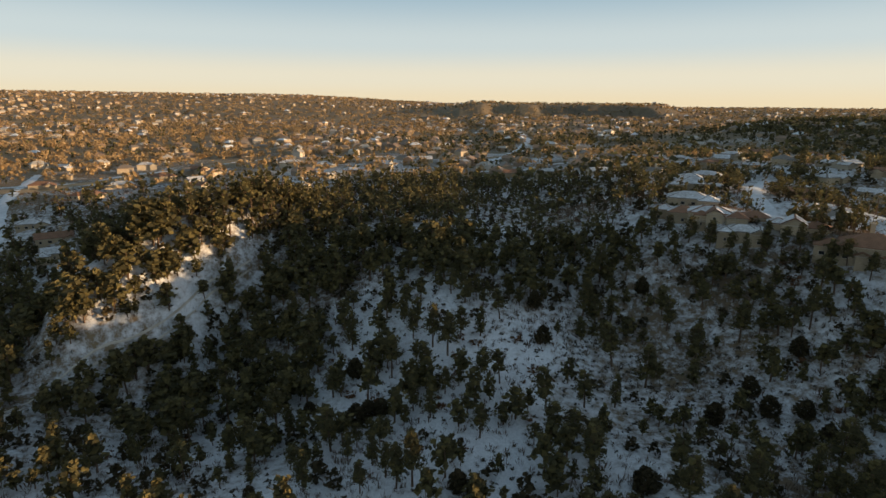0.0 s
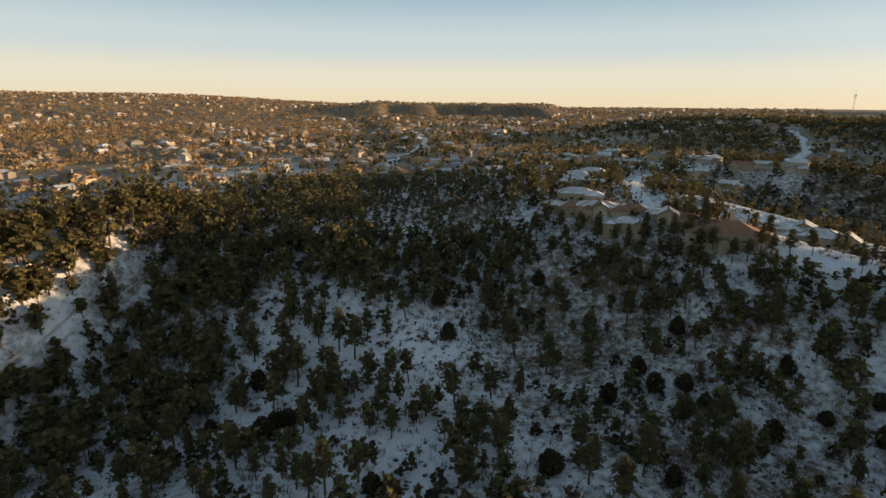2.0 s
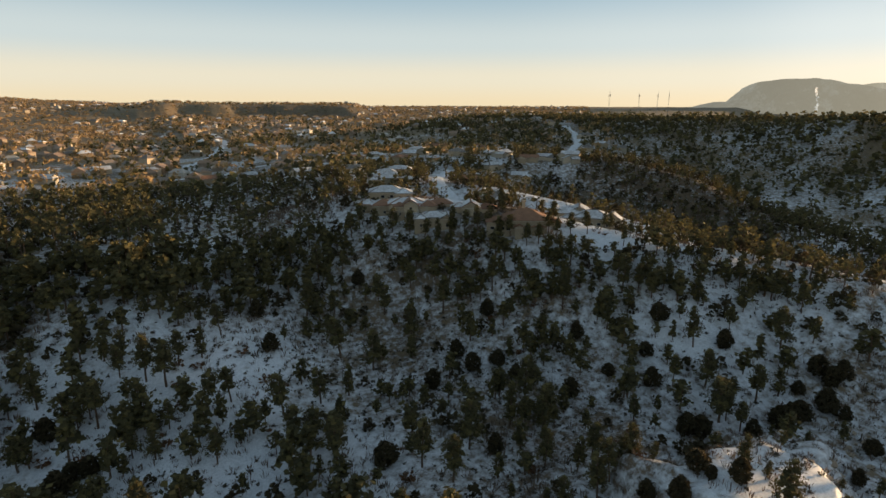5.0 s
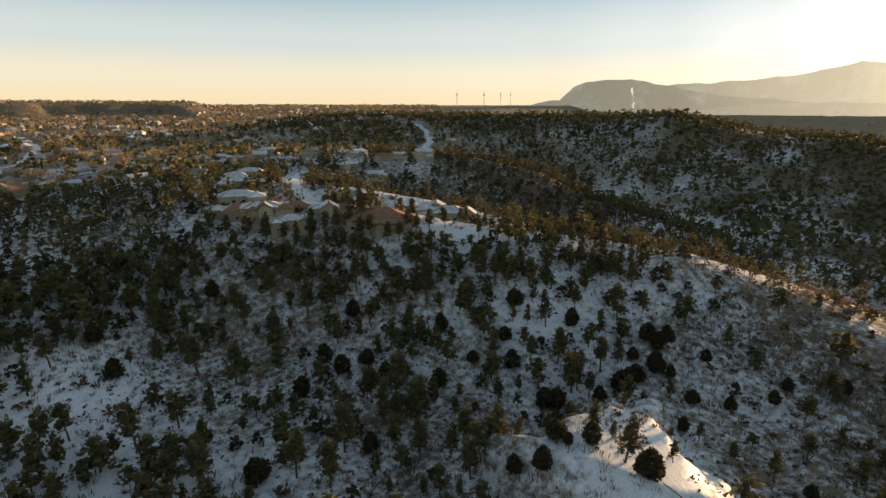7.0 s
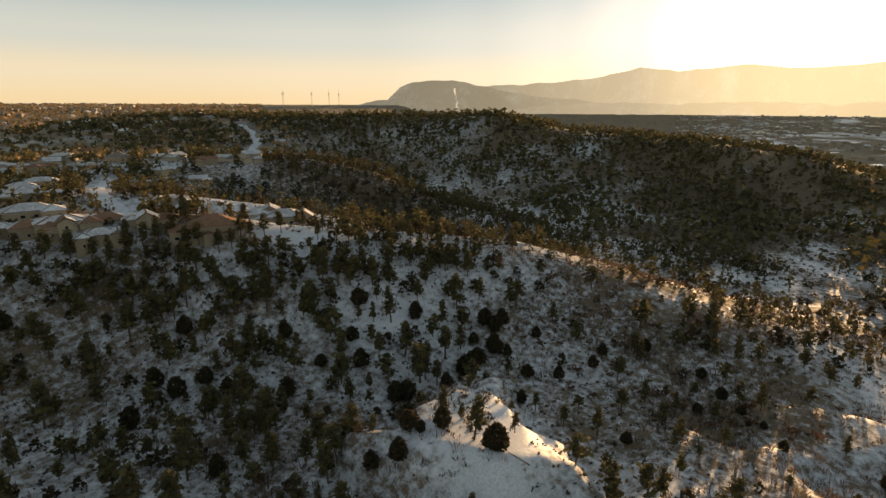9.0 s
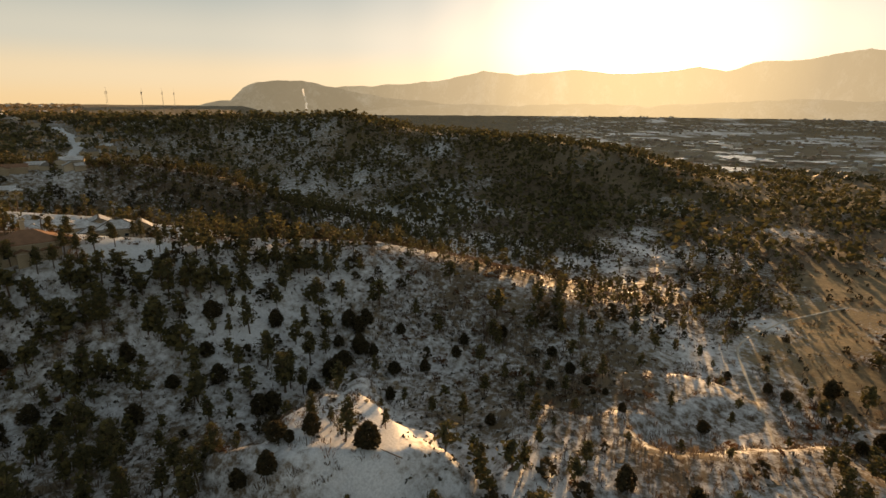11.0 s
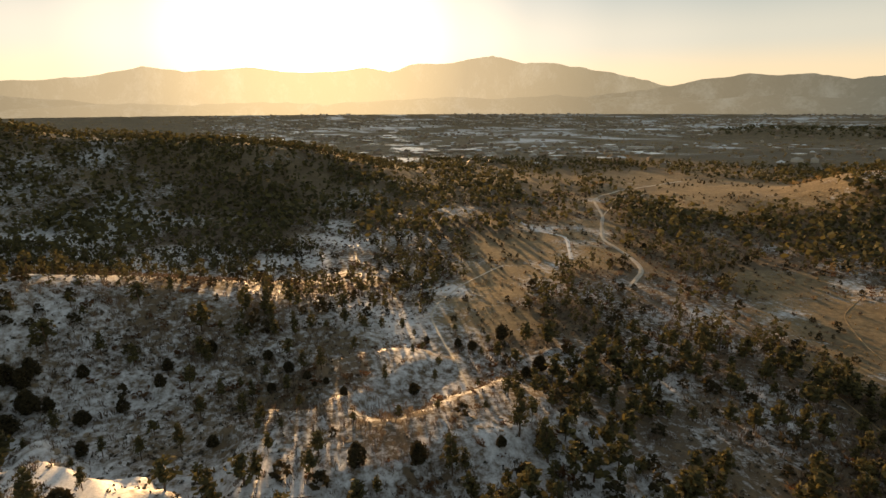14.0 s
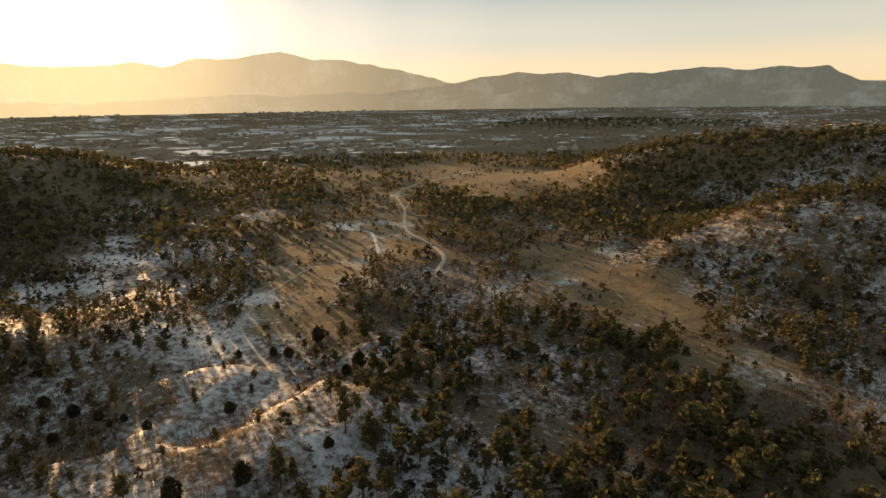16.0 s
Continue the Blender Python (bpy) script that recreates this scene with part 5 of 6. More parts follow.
def house(x, y, turn, wings, walls=None, roof=None, snow=0.75, label="", chimney=None, deck=False, detail=True, seed=0, size=1.0):
    """wings: (offset x, offset y, width, depth, wall height, roof pitch, gable, turned). A house on the ground."""
    walls, roof = walls or M_STUCCO, roof or M_SHINGLE
    r2 = random.Random(seed * 13 + 5)
    ob = new("house", None)
    zs = [float(land(x + math.cos(a) * 8, y + math.sin(a) * 8)) for a in np.arange(0, 6.28, 0.8)]
    ob.matrix_basis = pose(x, y, min(zs) * 0.72 + max(zs) * 0.28 - 0.3, 0, 0, turn)
    drop = (max(zs) - min(zs)) * 0.8 + 1.5
    for ox, oy, w, d, h, pitch, gable, turned in wings:
        ox, oy, w, d = ox * size, oy * size, w * size, d * size
        pw, pd = (d, w) if turned else (w, d)
        wall = part("wall", *block(ox - pw / 2, oy - pd / 2, -drop, ox + pw / 2, oy + pd / 2, h), walls, ob)
        e, k = roof_faces(0, 0, w, d, h, pitch, gable)
        faces = [(e[0], e[1], k[1], k[0]), (e[2], e[3], k[0], k[1])]
        faces += [] if gable else [(e[1], e[2], k[1]), (e[3], e[0], k[0])]

        def at(p):
            return (ox - p[1], oy + p[0], p[2]) if turned else (ox + p[0], oy + p[1], p[2])
        co, f = [], []
        for fc in faces:
            sc, sf = slab([at(p) for p in fc], 0.0, 0.22)
            b0 = len(co)
            co += sc
            f += [tuple(b0 + q for q in g) for g in sf]
        rf = part("roof", co, f, roof, ob)
        if gable:
            for side in (-1, 1):
                gx_ = side * w / 2
                tri = [at((gx_ - 0.1, -d / 2, h)), at((gx_ - 0.1, d / 2, h)), at((gx_ - 0.1, 0, h + (d / 2) * pitch))]
                tri2 = [at((gx_ + 0.1, -d / 2, h)), at((gx_ + 0.1, d / 2, h)), at((gx_ + 0.1, 0, h + (d / 2) * pitch))]
                part("gable", tri + tri2, [(0, 1, 2), (5, 4, 3), (0, 3, 4, 1), (1, 4, 5, 2), (2, 5, 3, 0)], walls, ob)
        for fc in faces:
            if r2.random() < snow:
                part("roof_snow", *slab(shrink([at(p) for p in fc], r2.uniform(0.82, 0.97), seed + len(fc)), 0.23, 0.1), M_SNOWCAP, rf, "thin crust of snow")
        part("fascia", *block(ox - pw / 2 - 0.55, oy - pd / 2 - 0.55, h - 0.22, ox + pw / 2 + 0.55, oy + pd / 2 + 0.55, h - 0.02), M_TRIM, ob)
        if detail:
            storeys = max(1, int(h // 2.8))
            for lv in range(storeys):
                zz = 0.9 + lv * 2.8
                for side in range(4):
                    lng = pw if side % 2 == 0 else pd
                    m_ = max(1, int(lng // 3.6))
                    for q in range(m_):
                        if r2.random() < 0.22:
                            continue
                        u = (q + 0.5) / m_ * lng - lng / 2
                        ww, hh = r2.choice(((1.2, 1.3), (1.8, 1.4), (0.9, 1.3)))
                        if side == 0:
                            window(ob, ox + u, oy - pd / 2, zz, ww, hh, 0)
                        elif side == 1:
                            window(ob, ox + pw / 2, oy + u, zz, ww, hh, math.pi / 2)
                        elif side == 2:
                            window(ob, ox + u, oy + pd / 2, zz, ww, hh, math.pi)
                        else:
                            window(ob, ox - pw / 2, oy + u, zz, ww, hh, -math.pi / 2)
    if detail:
        ox, oy, w, d = (v * size for v in wings[0][:4])
        dr = part("door", *block(ox + 0.5, oy + d / 2 - 0.02, 0, ox + 1.6, oy + d / 2 + 0.08, 2.1), M_DARKWOOD, ob, "dark wooden front door")
        part("door_handle", *block(ox + 1.4, oy + d / 2 + 0.08, 1.0, ox + 1.5, oy + d / 2 + 0.14, 1.1), M_STEEL, dr)
        ox, oy, w, d = (v * size for v in wings[-1][:4])
        gw = min(4.8, (d if wings[-1][7] else w) * 0.6)
        gd = (w if wings[-1][7] else d) / 2
        part("garage_door", *block(ox - gw / 2, oy + gd - 0.02, 0, ox + gw / 2, oy + gd + 0.06, 2.3), M_TRIM, ob, "wide panelled garage door")
    if chimney:
        cx_, cy_, cz = chimney[0] * size, chimney[1] * size, chimney[2] + 1.5 * (size > 1)
        st = part("chimney", *block(cx_ - 0.7, cy_ - 0.5, 2.0, cx_ + 0.7, cy_ + 0.5, cz), walls, ob)
        part("chimney_cap", *block(cx_ - 0.85, cy_ - 0.65, cz, cx_ + 0.85, cy_ + 0.65, cz + 0.22), M_TRIM, st)
    if deck:
        ox, oy, w, d, h = wings[0][:5]
        ox, oy, w, d = ox * size, oy * size, w * size, d * size
        y0 = oy - d / 2
        part("deck", *block(ox - w / 2, y0 - 3.4, 2.6, ox + w / 2, y0 - 0.02, 2.8), M_TRIM, ob, "pale wooden deck high on posts")
        for k in range(5):
            px_ = ox - w / 2 + 0.3 + k * (w - 0.6) / 4
            part("post", *block(px_ - 0.16, y0 - 3.3, -drop, px_ + 0.16, y0 - 2.98, 5.2), M_TRIM, ob)
        for k in (3.2, 3.7, 5.2):
            part("rail", *block(ox - w / 2, y0 - 3.4, k, ox + w / 2, y0 - 3.25, k + 0.12), M_TRIM, ob)
    return tagged(ob, label, "house", "houses of the suburb")


house(153.4, 192.2, -34, [(0, 0, 17, 13, 5.4, 0.52, False, False), (-11, -1.5, 9, 8, 4.2, 0.45, False, False), (10.5, 1.5, 7, 8, 3.6, 0.45, False, True), (-2.5, -6.6, 3.4, 3.4, 2.6, 0.5, True, True), (5, -6.0, 5, 2.6, 2.6, 0.4, False, False)], M_STUCCO, M_TILE, 0.12,
      "large two-storey tan stucco house with a brown tiled hip roof", (-0.5, 2.2, 11.2), seed=1, size=1.1)
house(116.1, 236.8, -22, [(0, 0, 18, 12, 5.8, 0.36, False, False), (9.5, -4, 9, 8, 5.0, 0.45, False, True), (-11, 3, 12, 10, 4.6, 0.42, False, False), (1, -6, 7, 6, 6.2, 0.6, True, True), (17, 1, 11, 9, 5.0, 0.42, False, False), (-4, -5.5, 5, 5, 5.2, 0.5, False, False), (-19, 6, 8, 8, 4.6, 0.45, False, False)], M_STUCCO, M_TILE, 0.45,
      "big tan stucco house with tall decks and a patchy snowy roof", None, True, seed=2, size=1.0)
house(122.6, 221.6, -28, [(0, 0, 14, 10, 4.6, 0.42, False, False), (6, -4, 7, 6, 4.6, 0.6, True, True), (-6, -3.5, 7, 6, 4.4, 0.5, False, True), (9.5, 2, 8, 8, 4.0, 0.45, False, False), (-9, 2, 8, 7, 4.2, 0.45, False, False)], M_STUCCO, M_SHINGLE, 0.75,
      "stucco house with snow over its hip and gable roofs", None, seed=3, size=1.0)
house(139.6, 216.2, -30, [(0, 0, 9, 8, 4.4, 0.6, True, True), (7, 1, 10, 8, 3.6, 0.4, False, False), (-5, 2, 7, 7, 3.8, 0.45, False, False)], M_STUCCO, M_TILE, 0.55,
      "small gabled stucco wing with one roof slope under snow", None, seed=4, size=1.05)
house(179.0, 250.0, -42, [(0, 0, 16, 11, 4.4, 0.42, False, False), (-8, 4, 8, 7, 5.2, 0.6, True, True), (10, -2, 9, 8, 3.6, 0.4, False, False), (2, -6, 7, 5, 3.8, 0.5, False, True)], M_STUCCO_PALE, M_SHINGLE, 0.9,
      "pale stucco house with a broad snowy hip roof", None, seed=5, size=1.1)
house(187.5, 231.0, -44, [(0, 0, 14, 12, 4.4, 0.45, False, False), (8, -5, 10, 8, 3.8, 0.45, False, False), (-7, -4, 7, 7, 3.8, 0.5, False, False), (1, -7, 6, 5, 3.6, 0.5, False, True)], M_STUCCO_PALE, M_SHINGLE, 0.95,
      "pale house under a pyramid of snow-covered roofs", None, seed=6, size=1.25)
house(193.0, 215.5, -44, [(0, 0, 20, 9, 3.8, 0.38, False, False), (9, 3, 9, 8, 4.2, 0.5, True, True), (-8, -3, 8, 7, 3.6, 0.45, False, True)], M_STUCCO, M_SHINGLE, 0.95,
      "long low house with a snow-covered roof", None, seed=7, size=1.25)
house(203.5, 200.5, -48, [(0, 0, 15, 11, 4.2, 0.45, False, False), (8, -3, 7, 7, 4.0, 0.7, True, True), (-8, -2, 8, 7, 3.5, 0.5, False, False)], M_STUCCO, M_SHINGLE, 0.85,
      "reddish stucco house with snowy gables at the end of the spur", None, seed=8, size=1.25)
house(147.4, 325.4, -20, [(0, 0, 17, 13, 4.2, 0.42, False, False), (9, -3, 8, 7, 3.4, 0.4, False, False), (-8, -4, 7, 7, 3.6, 0.5, False, True)], M_STUCCO, M_SHINGLE, 0.8,
      "hip-roofed house with snow in the roof valleys", None, seed=9, size=1.2)
house(116.1, 260.3, -24, [(0, 0, 15, 10, 3.6, 0.42, False, False), (7, -4, 8, 7, 3.4, 0.45, False, True)], M_STUCCO, M_SHINGLE, 0.9,
      "low house with a fan of snowy hip roofs", None, seed=10, size=1.2)
for k, (x, y, turn) in enumerate(PLAIN + MORE):
    r2 = random.Random(k)
    w, d = r2.uniform(13, 18), r2.uniform(9, 12)
    h = r2.choice((3.4, 4.6, 5.8))
    wings = [(0, 0, w, d, h, r2.uniform(0.38, 0.5), r2.random() < 0.4, False),
             (r2.choice((-1, 1)) * w * 0.42, -d * 0.35, r2.uniform(7, 9), r2.uniform(6, 8), h - 0.6, 0.5, r2.random() < 0.5, True)]
    warm = M_STUCCO if r2.random() < 0.6 else M_STUCCO_PALE
    bare = r2.random() < 0.35
    house(x, y, turn, wings, warm, M_TILE if bare and r2.random() < 0.6 else M_SHINGLE, 0.25 if bare else 0.85,
          ("two-storey " if h > 5 else "single-storey ") + ("tan" if warm is M_STUCCO else "cream") + " stucco house with " + ("a mostly bare brown roof" if bare else "snow on its roof"),
          (w * 0.2, 1.0, h + 5.0) if r2.random() < 0.4 else None, seed=30 + k, detail=math.hypot(x, y) < 480)

# ---- the suburbs and the town, far off ----
def small_house(w, d, h, top, inset):
    """Walls and a hipped roof of a far house, as two shapes, with the ridge a narrow strip."""
    x, y = w / 2, d / 2
    wall = (np.array([(-x, -y, -2), (x, -y, -2), (x, y, -2), (-x, y, -2), (-x, -y, h), (x, -y, h), (x, y, h), (-x, y, h)], float),
            np.array([(0, 1, 5, 4), (1, 2, 6, 5), (2, 3, 7, 6), (3, 0, 4, 7)]))
    X, Y = x + 0.6, y + 0.6
    u, v = X * inset, Y * 0.08
    roof = (np.array([(-X, -Y, h), (X, -Y, h), (X, Y, h), (-X, Y, h), (-u, -v, top), (u, -v, top), (u, v, top), (-u, v, top)], float),
            np.array([(0, 1, 5, 4), (1, 2, 6, 5), (2, 3, 7, 6), (3, 0, 4, 7), (4, 5, 6, 7), (3, 2, 1, 0)]))
    return wall, roof


def island_patchwork(name, stops):
    m, n, l, b = material(name)
    geo = n.new("ShaderNodeNewGeometry")
    r = ramp(n, stops)
    r.color_ramp.interpolation = "CONSTANT"
    l.new(geo.outputs["Random Per Island"], r.inputs[0])
    t = noise_node(n, l, 0.7, 3, 0.6, geo.outputs["Position"])
    k = maths(n, l, "ADD", maths(n, l, "MULTIPLY", t.outputs[0], 0.5), 0.75)
    hsv = n.new("ShaderNodeHueSaturation")
    l.new(r.outputs[0], hsv.inputs["Color"])
    l.new(k, hsv.inputs["Value"])
    l.new(hsv.outputs[0], b.inputs["Base Color"])
    b.inputs["Roughness"].default_value = 0.55
    return m


M_FARWALL = island_patchwork("far_walls", [(0.0, (0.36, 0.27, 0.18)), (0.35, (0.44, 0.35, 0.25)), (0.6, (0.28, 0.21, 0.15)), (0.88, (0.55, 0.48, 0.4))])
M_FARROOF = island_patchwork("far_roofs", [(0.0, (0.66, 0.67, 0.69)), (0.14, (0.2, 0.16, 0.125)), (0.56, (0.29, 0.19, 0.12)), (0.86, (0.42, 0.38, 0.33))])
HOMES = [small_house(14, 10, 4.5, 7.6, 0.4), small_house(12, 9, 5.5, 8.4, 0.95), small_house(17, 10, 3.6, 6.4, 0.5), small_house(11, 11, 5.5, 8.8, 0.12)]
HALLS = [small_house(40, 22, 4, 4.3, 0.97), small_house(66, 30, 5, 5.3, 0.98), small_house(26, 16, 5, 5.3, 0.96)]


def settle(name, shapes, x, y, size, what, roofs=None):
    z = land(x, y)
    st = rng.bit_generator.state
    ob = scatter(name + "_walls", [s[0] for s in shapes], x, y, z, size, rng, M_FARWALL)
    tagged(ob, "tan and cream walls of " + what, "houses", kind="stuff")
    rng.bit_generator.state = st
    ob = scatter(name + "_roofs", [s[1] for s in shapes], x, y, z, size, rng, roofs or M_FARROOF)
    tagged(ob, "snowy and brown roofs of " + what, "houses", kind="stuff")


def north_town(x, y):
    az = np.degrees(np.arctan2(x, y))
    d = 0.26 + 0.9 * fractal(x, y, 260, 121, 2)
    d = d * (1 - 0.9 * np.exp(-((y - 2450) / 330) ** 2) * smooth(-4, 4, az) * (1 - smooth(18, 24, az)))
    return np.clip(d, 0, 0.8) * (az > -46) * (az < 44 - 4 * smooth(1000, 500, y)) * (y > 500)  * (1 - 0.6 * ((x < 0) & (y < 700)))


def west_town(x, y):
    az = np.degrees(np.arctan2(x, y))
    r = np.hypot(x, y)
    d = 0.35 + 0.9 * fractal(x, y, 400, 141, 2)
    hill = np.exp(-((r - 2500) / 500) ** 2 - ((az - 141) / 10) ** 2)
    return np.clip(d, 0, 0.8) * (az > 84) * (az < 174) * (r > 1000 + 260 * smooth(125, 150, az)) * (1 - 0.8 * hill)


hx, hy = sow(27, -1500, 1500, 450, 1700, 460, 1700, north_town)
settle("near_suburb", HOMES, hx, hy, rng.uniform(0.85, 1.15, len(hx)), "the suburb beyond the woods")
hx, hy = sow(60, -3600, 3600, 1200, 4400, 1700, 4500, north_town)
settle("far_suburb", HOMES, hx, hy, rng.uniform(1.0, 1.5, len(hx)), "the far suburb on the plateau")
hx, hy = sow(40, 300, 4200, -4300, 1200, 1000, 4150, west_town)
settle("valley_town", HOMES, hx, hy, rng.uniform(0.8, 1.25, len(hx)), "the town in the valley")
hx, hy = sow(86, 300, 4200, -4200, 1000, 1150, 4000, west_town)
vx, vy = sow(23, 900, 2100, -2500, -1200, 1000, 3000, lambda x, y: np.clip((land(x, y) - EYE + 108) / 14, 0, 0.95))
ob = scatter("mesa_pines", FAR, vx, vy, land(vx, vy), rng.uniform(8, 13, len(vx)), rng, M_NEEDLE, rng.uniform(1.4, 2.2, len(vx)))
tagged(ob, "dark pines over a low mesa before the town", "trees", kind="stuff")
M_HALLROOF = island_patchwork("hall_roofs", [(0.0, (0.8, 0.8, 0.8)), (0.5, (0.35, 0.33, 0.3)), (0.7, (0.5, 0.5, 0.5)), (0.85, (0.2, 0.19, 0.18))])
M_HALLROOF.node_tree.nodes["Principled BSDF"].inputs["Roughness"].default_value = 0.36
M_HALLROOF.node_tree.nodes["Principled BSDF"].inputs["Specular IOR Level"].default_value = 1.0
settle("valley_halls", HALLS, hx, hy, rng.uniform(0.5, 1.3, len(hx)), "warehouses in the valley town", M_HALLROOF)

# town trees, bare and brown, and evergreens among the roofs
BARE = []
for s in range(5):
    r2 = np.random.default_rng(170 + s)
    k = 11
    c = r2.normal(size=(k, 3)) * (0.27, 0.27, 0.2) + (0, 0, 0.6)
    BARE.append(tufts(c, np.full(k, 0.36), r2, 2))
BARE_FAR = [tufts(np.random.default_rng(s).normal(size=(5, 3)) * (0.26, 0.26, 0.2) + (0, 0, 0.6), np.full(5, 0.5), np.random.default_rng(s), 2) for s in range(4)]
vx, vy = sow(15, -1500, 1300, 430, 1700, 450, 1700, lambda x, y: np.clip(0.46 + 0.6 * fractal(x, y, 200, 151, 2) - 0.25 * smooth(-50, 300, x), 0, 0.9) * (np.degrees(np.arctan2(x, y)) < 47) * 1)
ob = scatter("town_trees", BARE, vx, vy, land(vx, vy), rng.uniform(5, 11, len(vx)), rng, M_BROWNTREE)
tagged(ob, "bare brown street trees of the suburb", "trees", kind="stuff")
vx, vy = sow(30, -3600, 3600, 1200, 4400, 1700, 4500, lambda x, y: 0.62 * (np.degrees(np.arctan2(x, y)) < 44) + 0 * x)
ob = scatter("far_town_trees", BARE_FAR, vx, vy, land(vx, vy), rng.uniform(5, 10, len(vx)), rng, M_BROWNTREE, rng.uniform(1.1, 1.9, len(vx)))
tagged(ob, "bare brown trees of the far suburb", "trees", kind="stuff")
vx, vy = sow(21, -1300, 1300, 430, 1900, 440, 1900, lambda x, y: np.clip(0.14 + 0.9 * fractal(x, y, 150, 161, 3) + 0.34 * smooth(-150, 250, x), 0, 0.9) * (np.degrees(np.arctan2(x, y)) < 52))
ob = scatter("town_pines", FAR, vx, vy, land(vx, vy), rng.uniform(6, 11, len(vx)), rng, M_NEEDLE)
tagged(ob, "dark pines among the roofs of the suburb", "trees", kind="stuff")
vx, vy = sow(45, -1500, 2500, 1700, 3600, 1900, 3600, lambda x, y: np.clip(0.15 + 1.1 * fractal(x, y, 400, 191, 3) + 0.35 * np.exp(-((y - 2150) / 200) ** 2) * (x > -100) + 0.75 * smooth(2300, 2420, y) * (1 - smooth(2700, 2900, y)) * (x > -150), 0, 0.95))
ob = scatter("bluff_pines", FAR, vx, vy, land(vx, vy), rng.uniform(6, 10, len(vx)), rng, M_NEEDLE, rng.uniform(1.3, 2.0, len(vx)))
tagged(ob, "pine belts on the bluffs and far plateau", "trees", kind="stuff")
vx, vy = sow(42, 300, 4200, -4300, 1200, 980, 4100, lambda x, y: np.clip(0.30 + 1.0 * fractal(x, y, 350, 201, 3), 0, 0.9))
ob = scatter("valley_trees", FAR + BARE, vx, vy, land(vx, vy), rng.uniform(4, 8.5, len(vx)), rng, M_BROWNTREE, rng.uniform(1.0, 1.9, len(vx)))
tagged(ob, "bare trees between the roofs of the valley town", "trees", kind="stuff")
vx, vy = sow(12, 100, 1000, -900, 100, 330, 1000, lambda x, y: np.clip(-0.1 + 1.2 * fractal(x, y, 110, 211, 2), 0, 0.6) * (1 - open_ground(x, y)))
ob = scatter("valley_thickets", BARE, vx, vy, land(vx, vy), rng.uniform(3, 7, len(vx)), rng, M_BROWNTREE)
tagged(ob, "bare brown thickets along the valley floor", "trees", kind="stuff")


# ---- masts and plume ----
def radio_mast(x, y, top, wide):
    z0 = float(land(x, y)) - 0.3
    ob = new("radio_mast", None)
    ob.matrix_basis = pose(x, y, z0)
    h = EYE + top - z0
    corners = [(math.cos(a) * wide, math.sin(a) * wide) for a in (0.3, 2.4, 4.5)]
    for cx_, cy_ in corners:
        g = Heap()
        g.add(*tube([(cx_, cy_, 0), (cx_ * 0.6, cy_ * 0.6, h * 0.9)], [0.17, 0.12], 5))
        p = new("leg", g.mesh("mast_leg", M_STEEL))
        p.parent = ob
    g = Heap()
    n_ = int(h / 3)
    for i in range(n_):
        k0, k1 = 1 - 0.4 * i / n_, 1 - 0.4 * (i + 1) / n_
        for q in range(3):
            a_, b_ = corners[q], corners[(q + 1) % 3]
            g.add(*tube([(a_[0] * k0, a_[1] * k0, i * h * 0.9 / n_), (b_[0] * k1, b_[1] * k1, (i + 1) * h * 0.9 / n_)], [0.06, 0.06], 4))
    p = new("bracing", g.mesh("mast_bracing", M_STEEL))
    p.parent = ob
    g = Heap()
    g.add(*tube([(0, 0, h * 0.88), (0, 0, h)], [0.2, 0.08], 5))
    p = new("antenna", g.mesh("mast_antenna", M_STEEL))
    p.parent = ob
    g = Heap()
    for a in (0, 2.1, 4.2):
        g.add(*tube([(math.cos(a) * wide, math.sin(a) * wide, h * 0.84), (math.cos(a) * wide, math.sin(a) * wide, h * 0.9)], [0.32, 0.32], 6))
    p = new("panel_antennas", g.mesh("mast_panels", M_TRIM))
    p.parent = ob
    tagged(ob, "thin steel lattice radio mast on the ridge", "mast", "radio masts on the ridge")


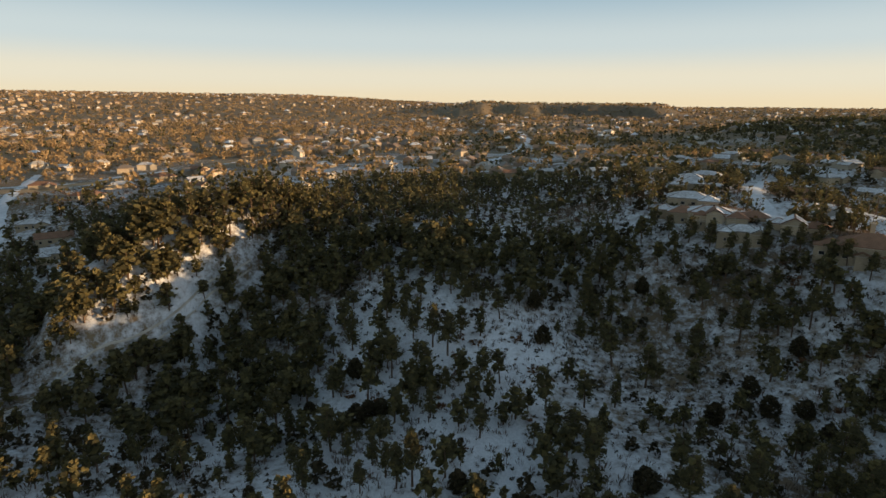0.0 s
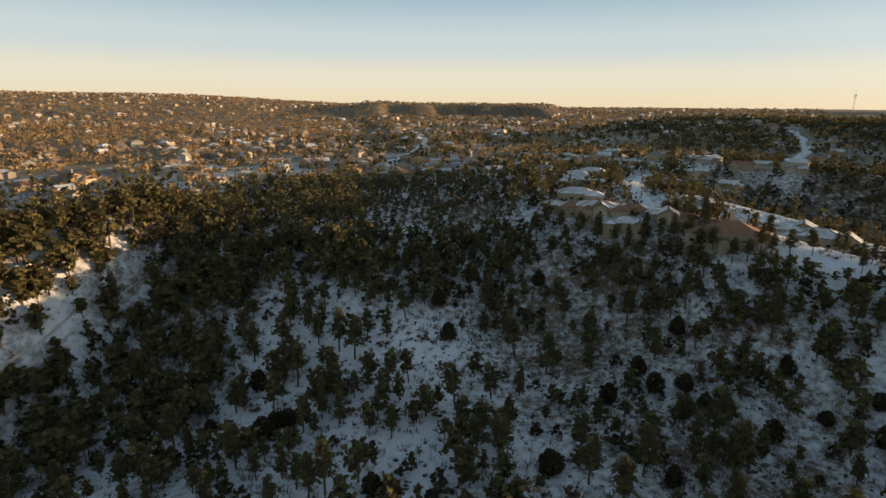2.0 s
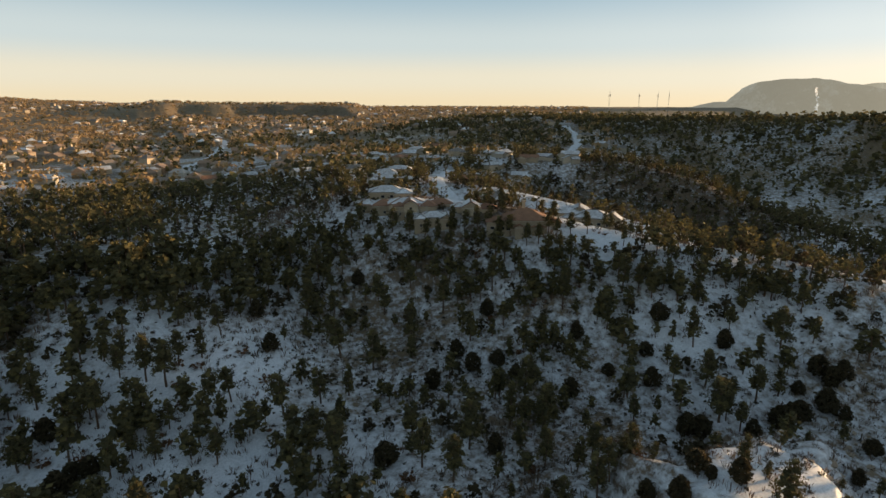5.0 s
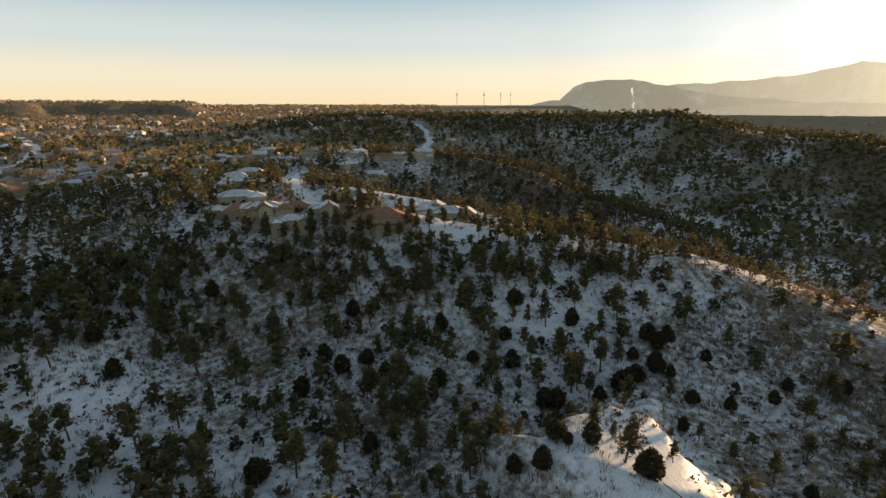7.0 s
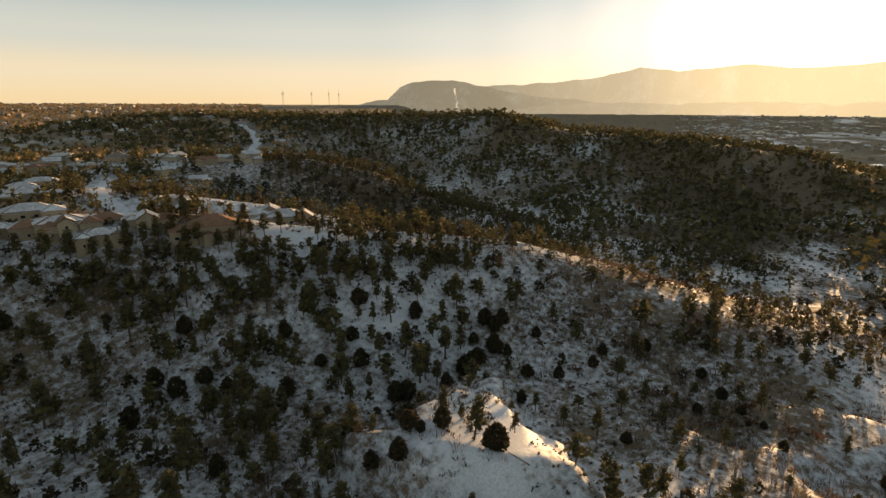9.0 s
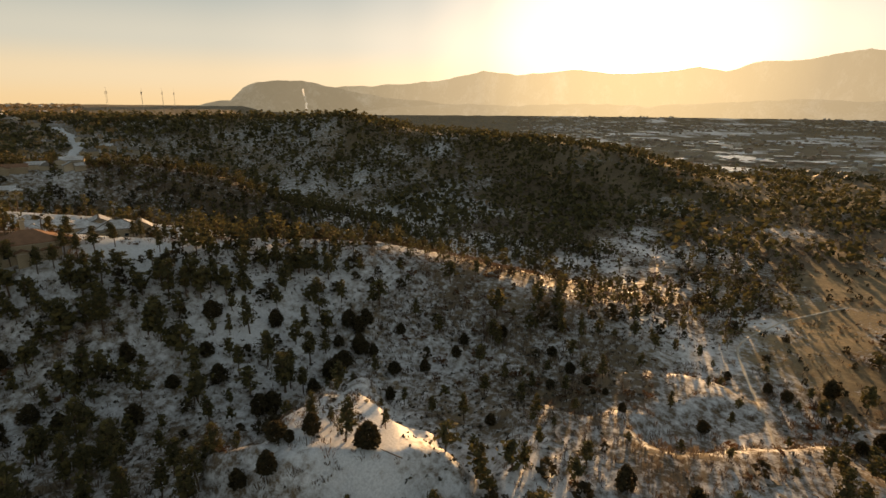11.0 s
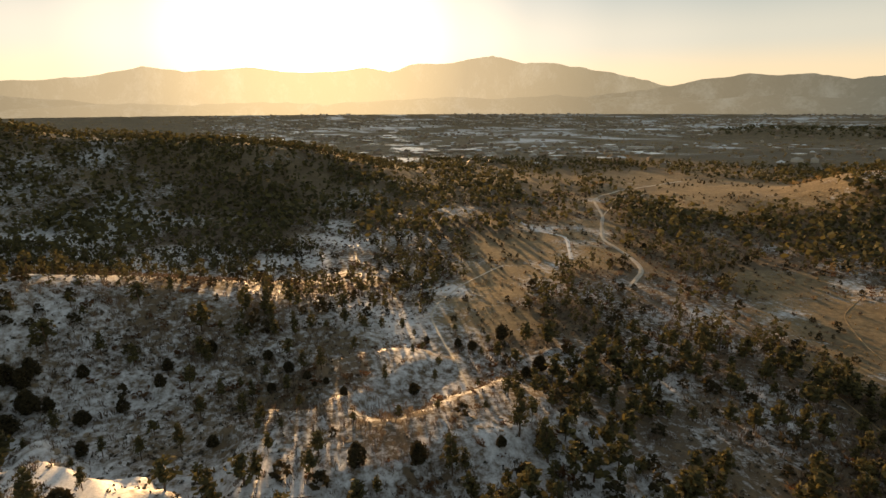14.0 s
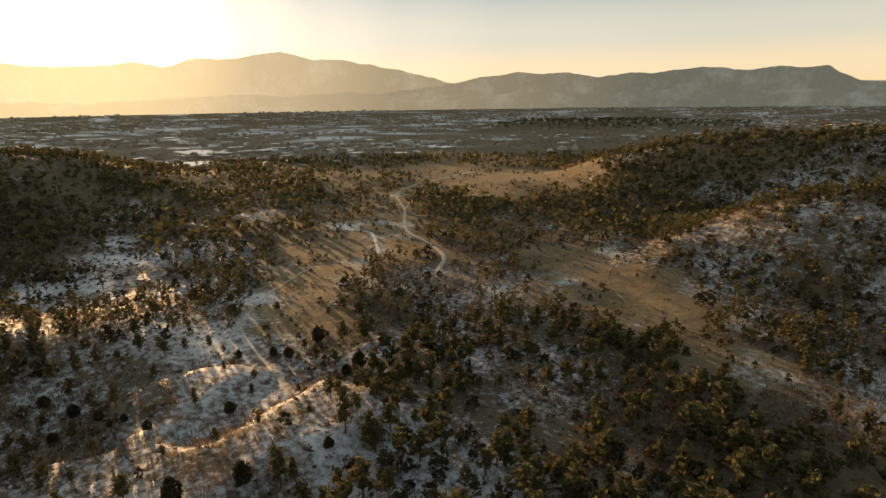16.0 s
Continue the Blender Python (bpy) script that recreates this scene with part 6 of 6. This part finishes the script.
for az, dist, top, wide in ((46.0, 1220, 33, 1.8), (48.7, 1200, 32, 1.1), (50.35, 1300, 34, 0.9), (51.3, 1500, 38, 0.8)):
    radio_mast(math.sin(radians(az)) * dist, math.cos(radians(az)) * dist, top, wide)

m, n, l, b = material("steam")
b.inputs["Base Color"].default_value = (0.95, 0.95, 0.95, 1)
b.inputs["Roughness"].default_value = 1.0
# faint warm emission stands in for low sunlight scattered by the steam
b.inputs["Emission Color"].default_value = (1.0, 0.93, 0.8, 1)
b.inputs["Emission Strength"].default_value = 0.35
tr = n.new("ShaderNodeBsdfTranslucent")
tr.inputs[0].default_value = (0.95, 0.93, 0.9, 1)
mx_ = n.new("ShaderNodeMixShader")
mx_.inputs[0].default_value = 0.4
l.new(b.outputs[0], mx_.inputs[1])
l.new(tr.outputs[0], mx_.inputs[2])
thin = n.new("ShaderNodeBsdfTransparent")
mx2 = n.new("ShaderNodeMixShader")
wisp = noise_node(n, l, 0.05, 4, 0.6, n.new("ShaderNodeNewGeometry").outputs["Position"])
l.new(maths(n, l, "ADD", maths(n, l, "MULTIPLY", wisp.outputs[0], 1.2), 0.1, clamp=True), mx2.inputs[0])
l.new(mx_.outputs[0], mx2.inputs[1])
l.new(thin.outputs[0], mx2.inputs[2])
l.new(mx2.outputs[0], n["Material Output"].inputs[0])
bm = bmesh.new()
r2 = random.Random(4)
for i in range(26):
    u = i / 25
    q = Matrix.Translation((26 * math.sin(u * 4) * u + r2.uniform(-9, 9), 8 * u, u * 172)) @ Matrix.Diagonal(((11 - 4 * u) * r2.uniform(0.3, 1.1), (11 - 4 * u) * r2.uniform(0.3, 1.1), 7, 1))
    bmesh.ops.create_icosphere(bm, subdivisions=2, radius=1, matrix=q)
for v in bm.verts:
    v.co += v.normal * 5 * noise.noise(v.co * 0.06)
me = bpy.data.meshes.new("steam_plume")
bm.to_mesh(me)
bm.free()
me.materials.append(m)
for poly in me.polygons:
    poly.use_smooth = True
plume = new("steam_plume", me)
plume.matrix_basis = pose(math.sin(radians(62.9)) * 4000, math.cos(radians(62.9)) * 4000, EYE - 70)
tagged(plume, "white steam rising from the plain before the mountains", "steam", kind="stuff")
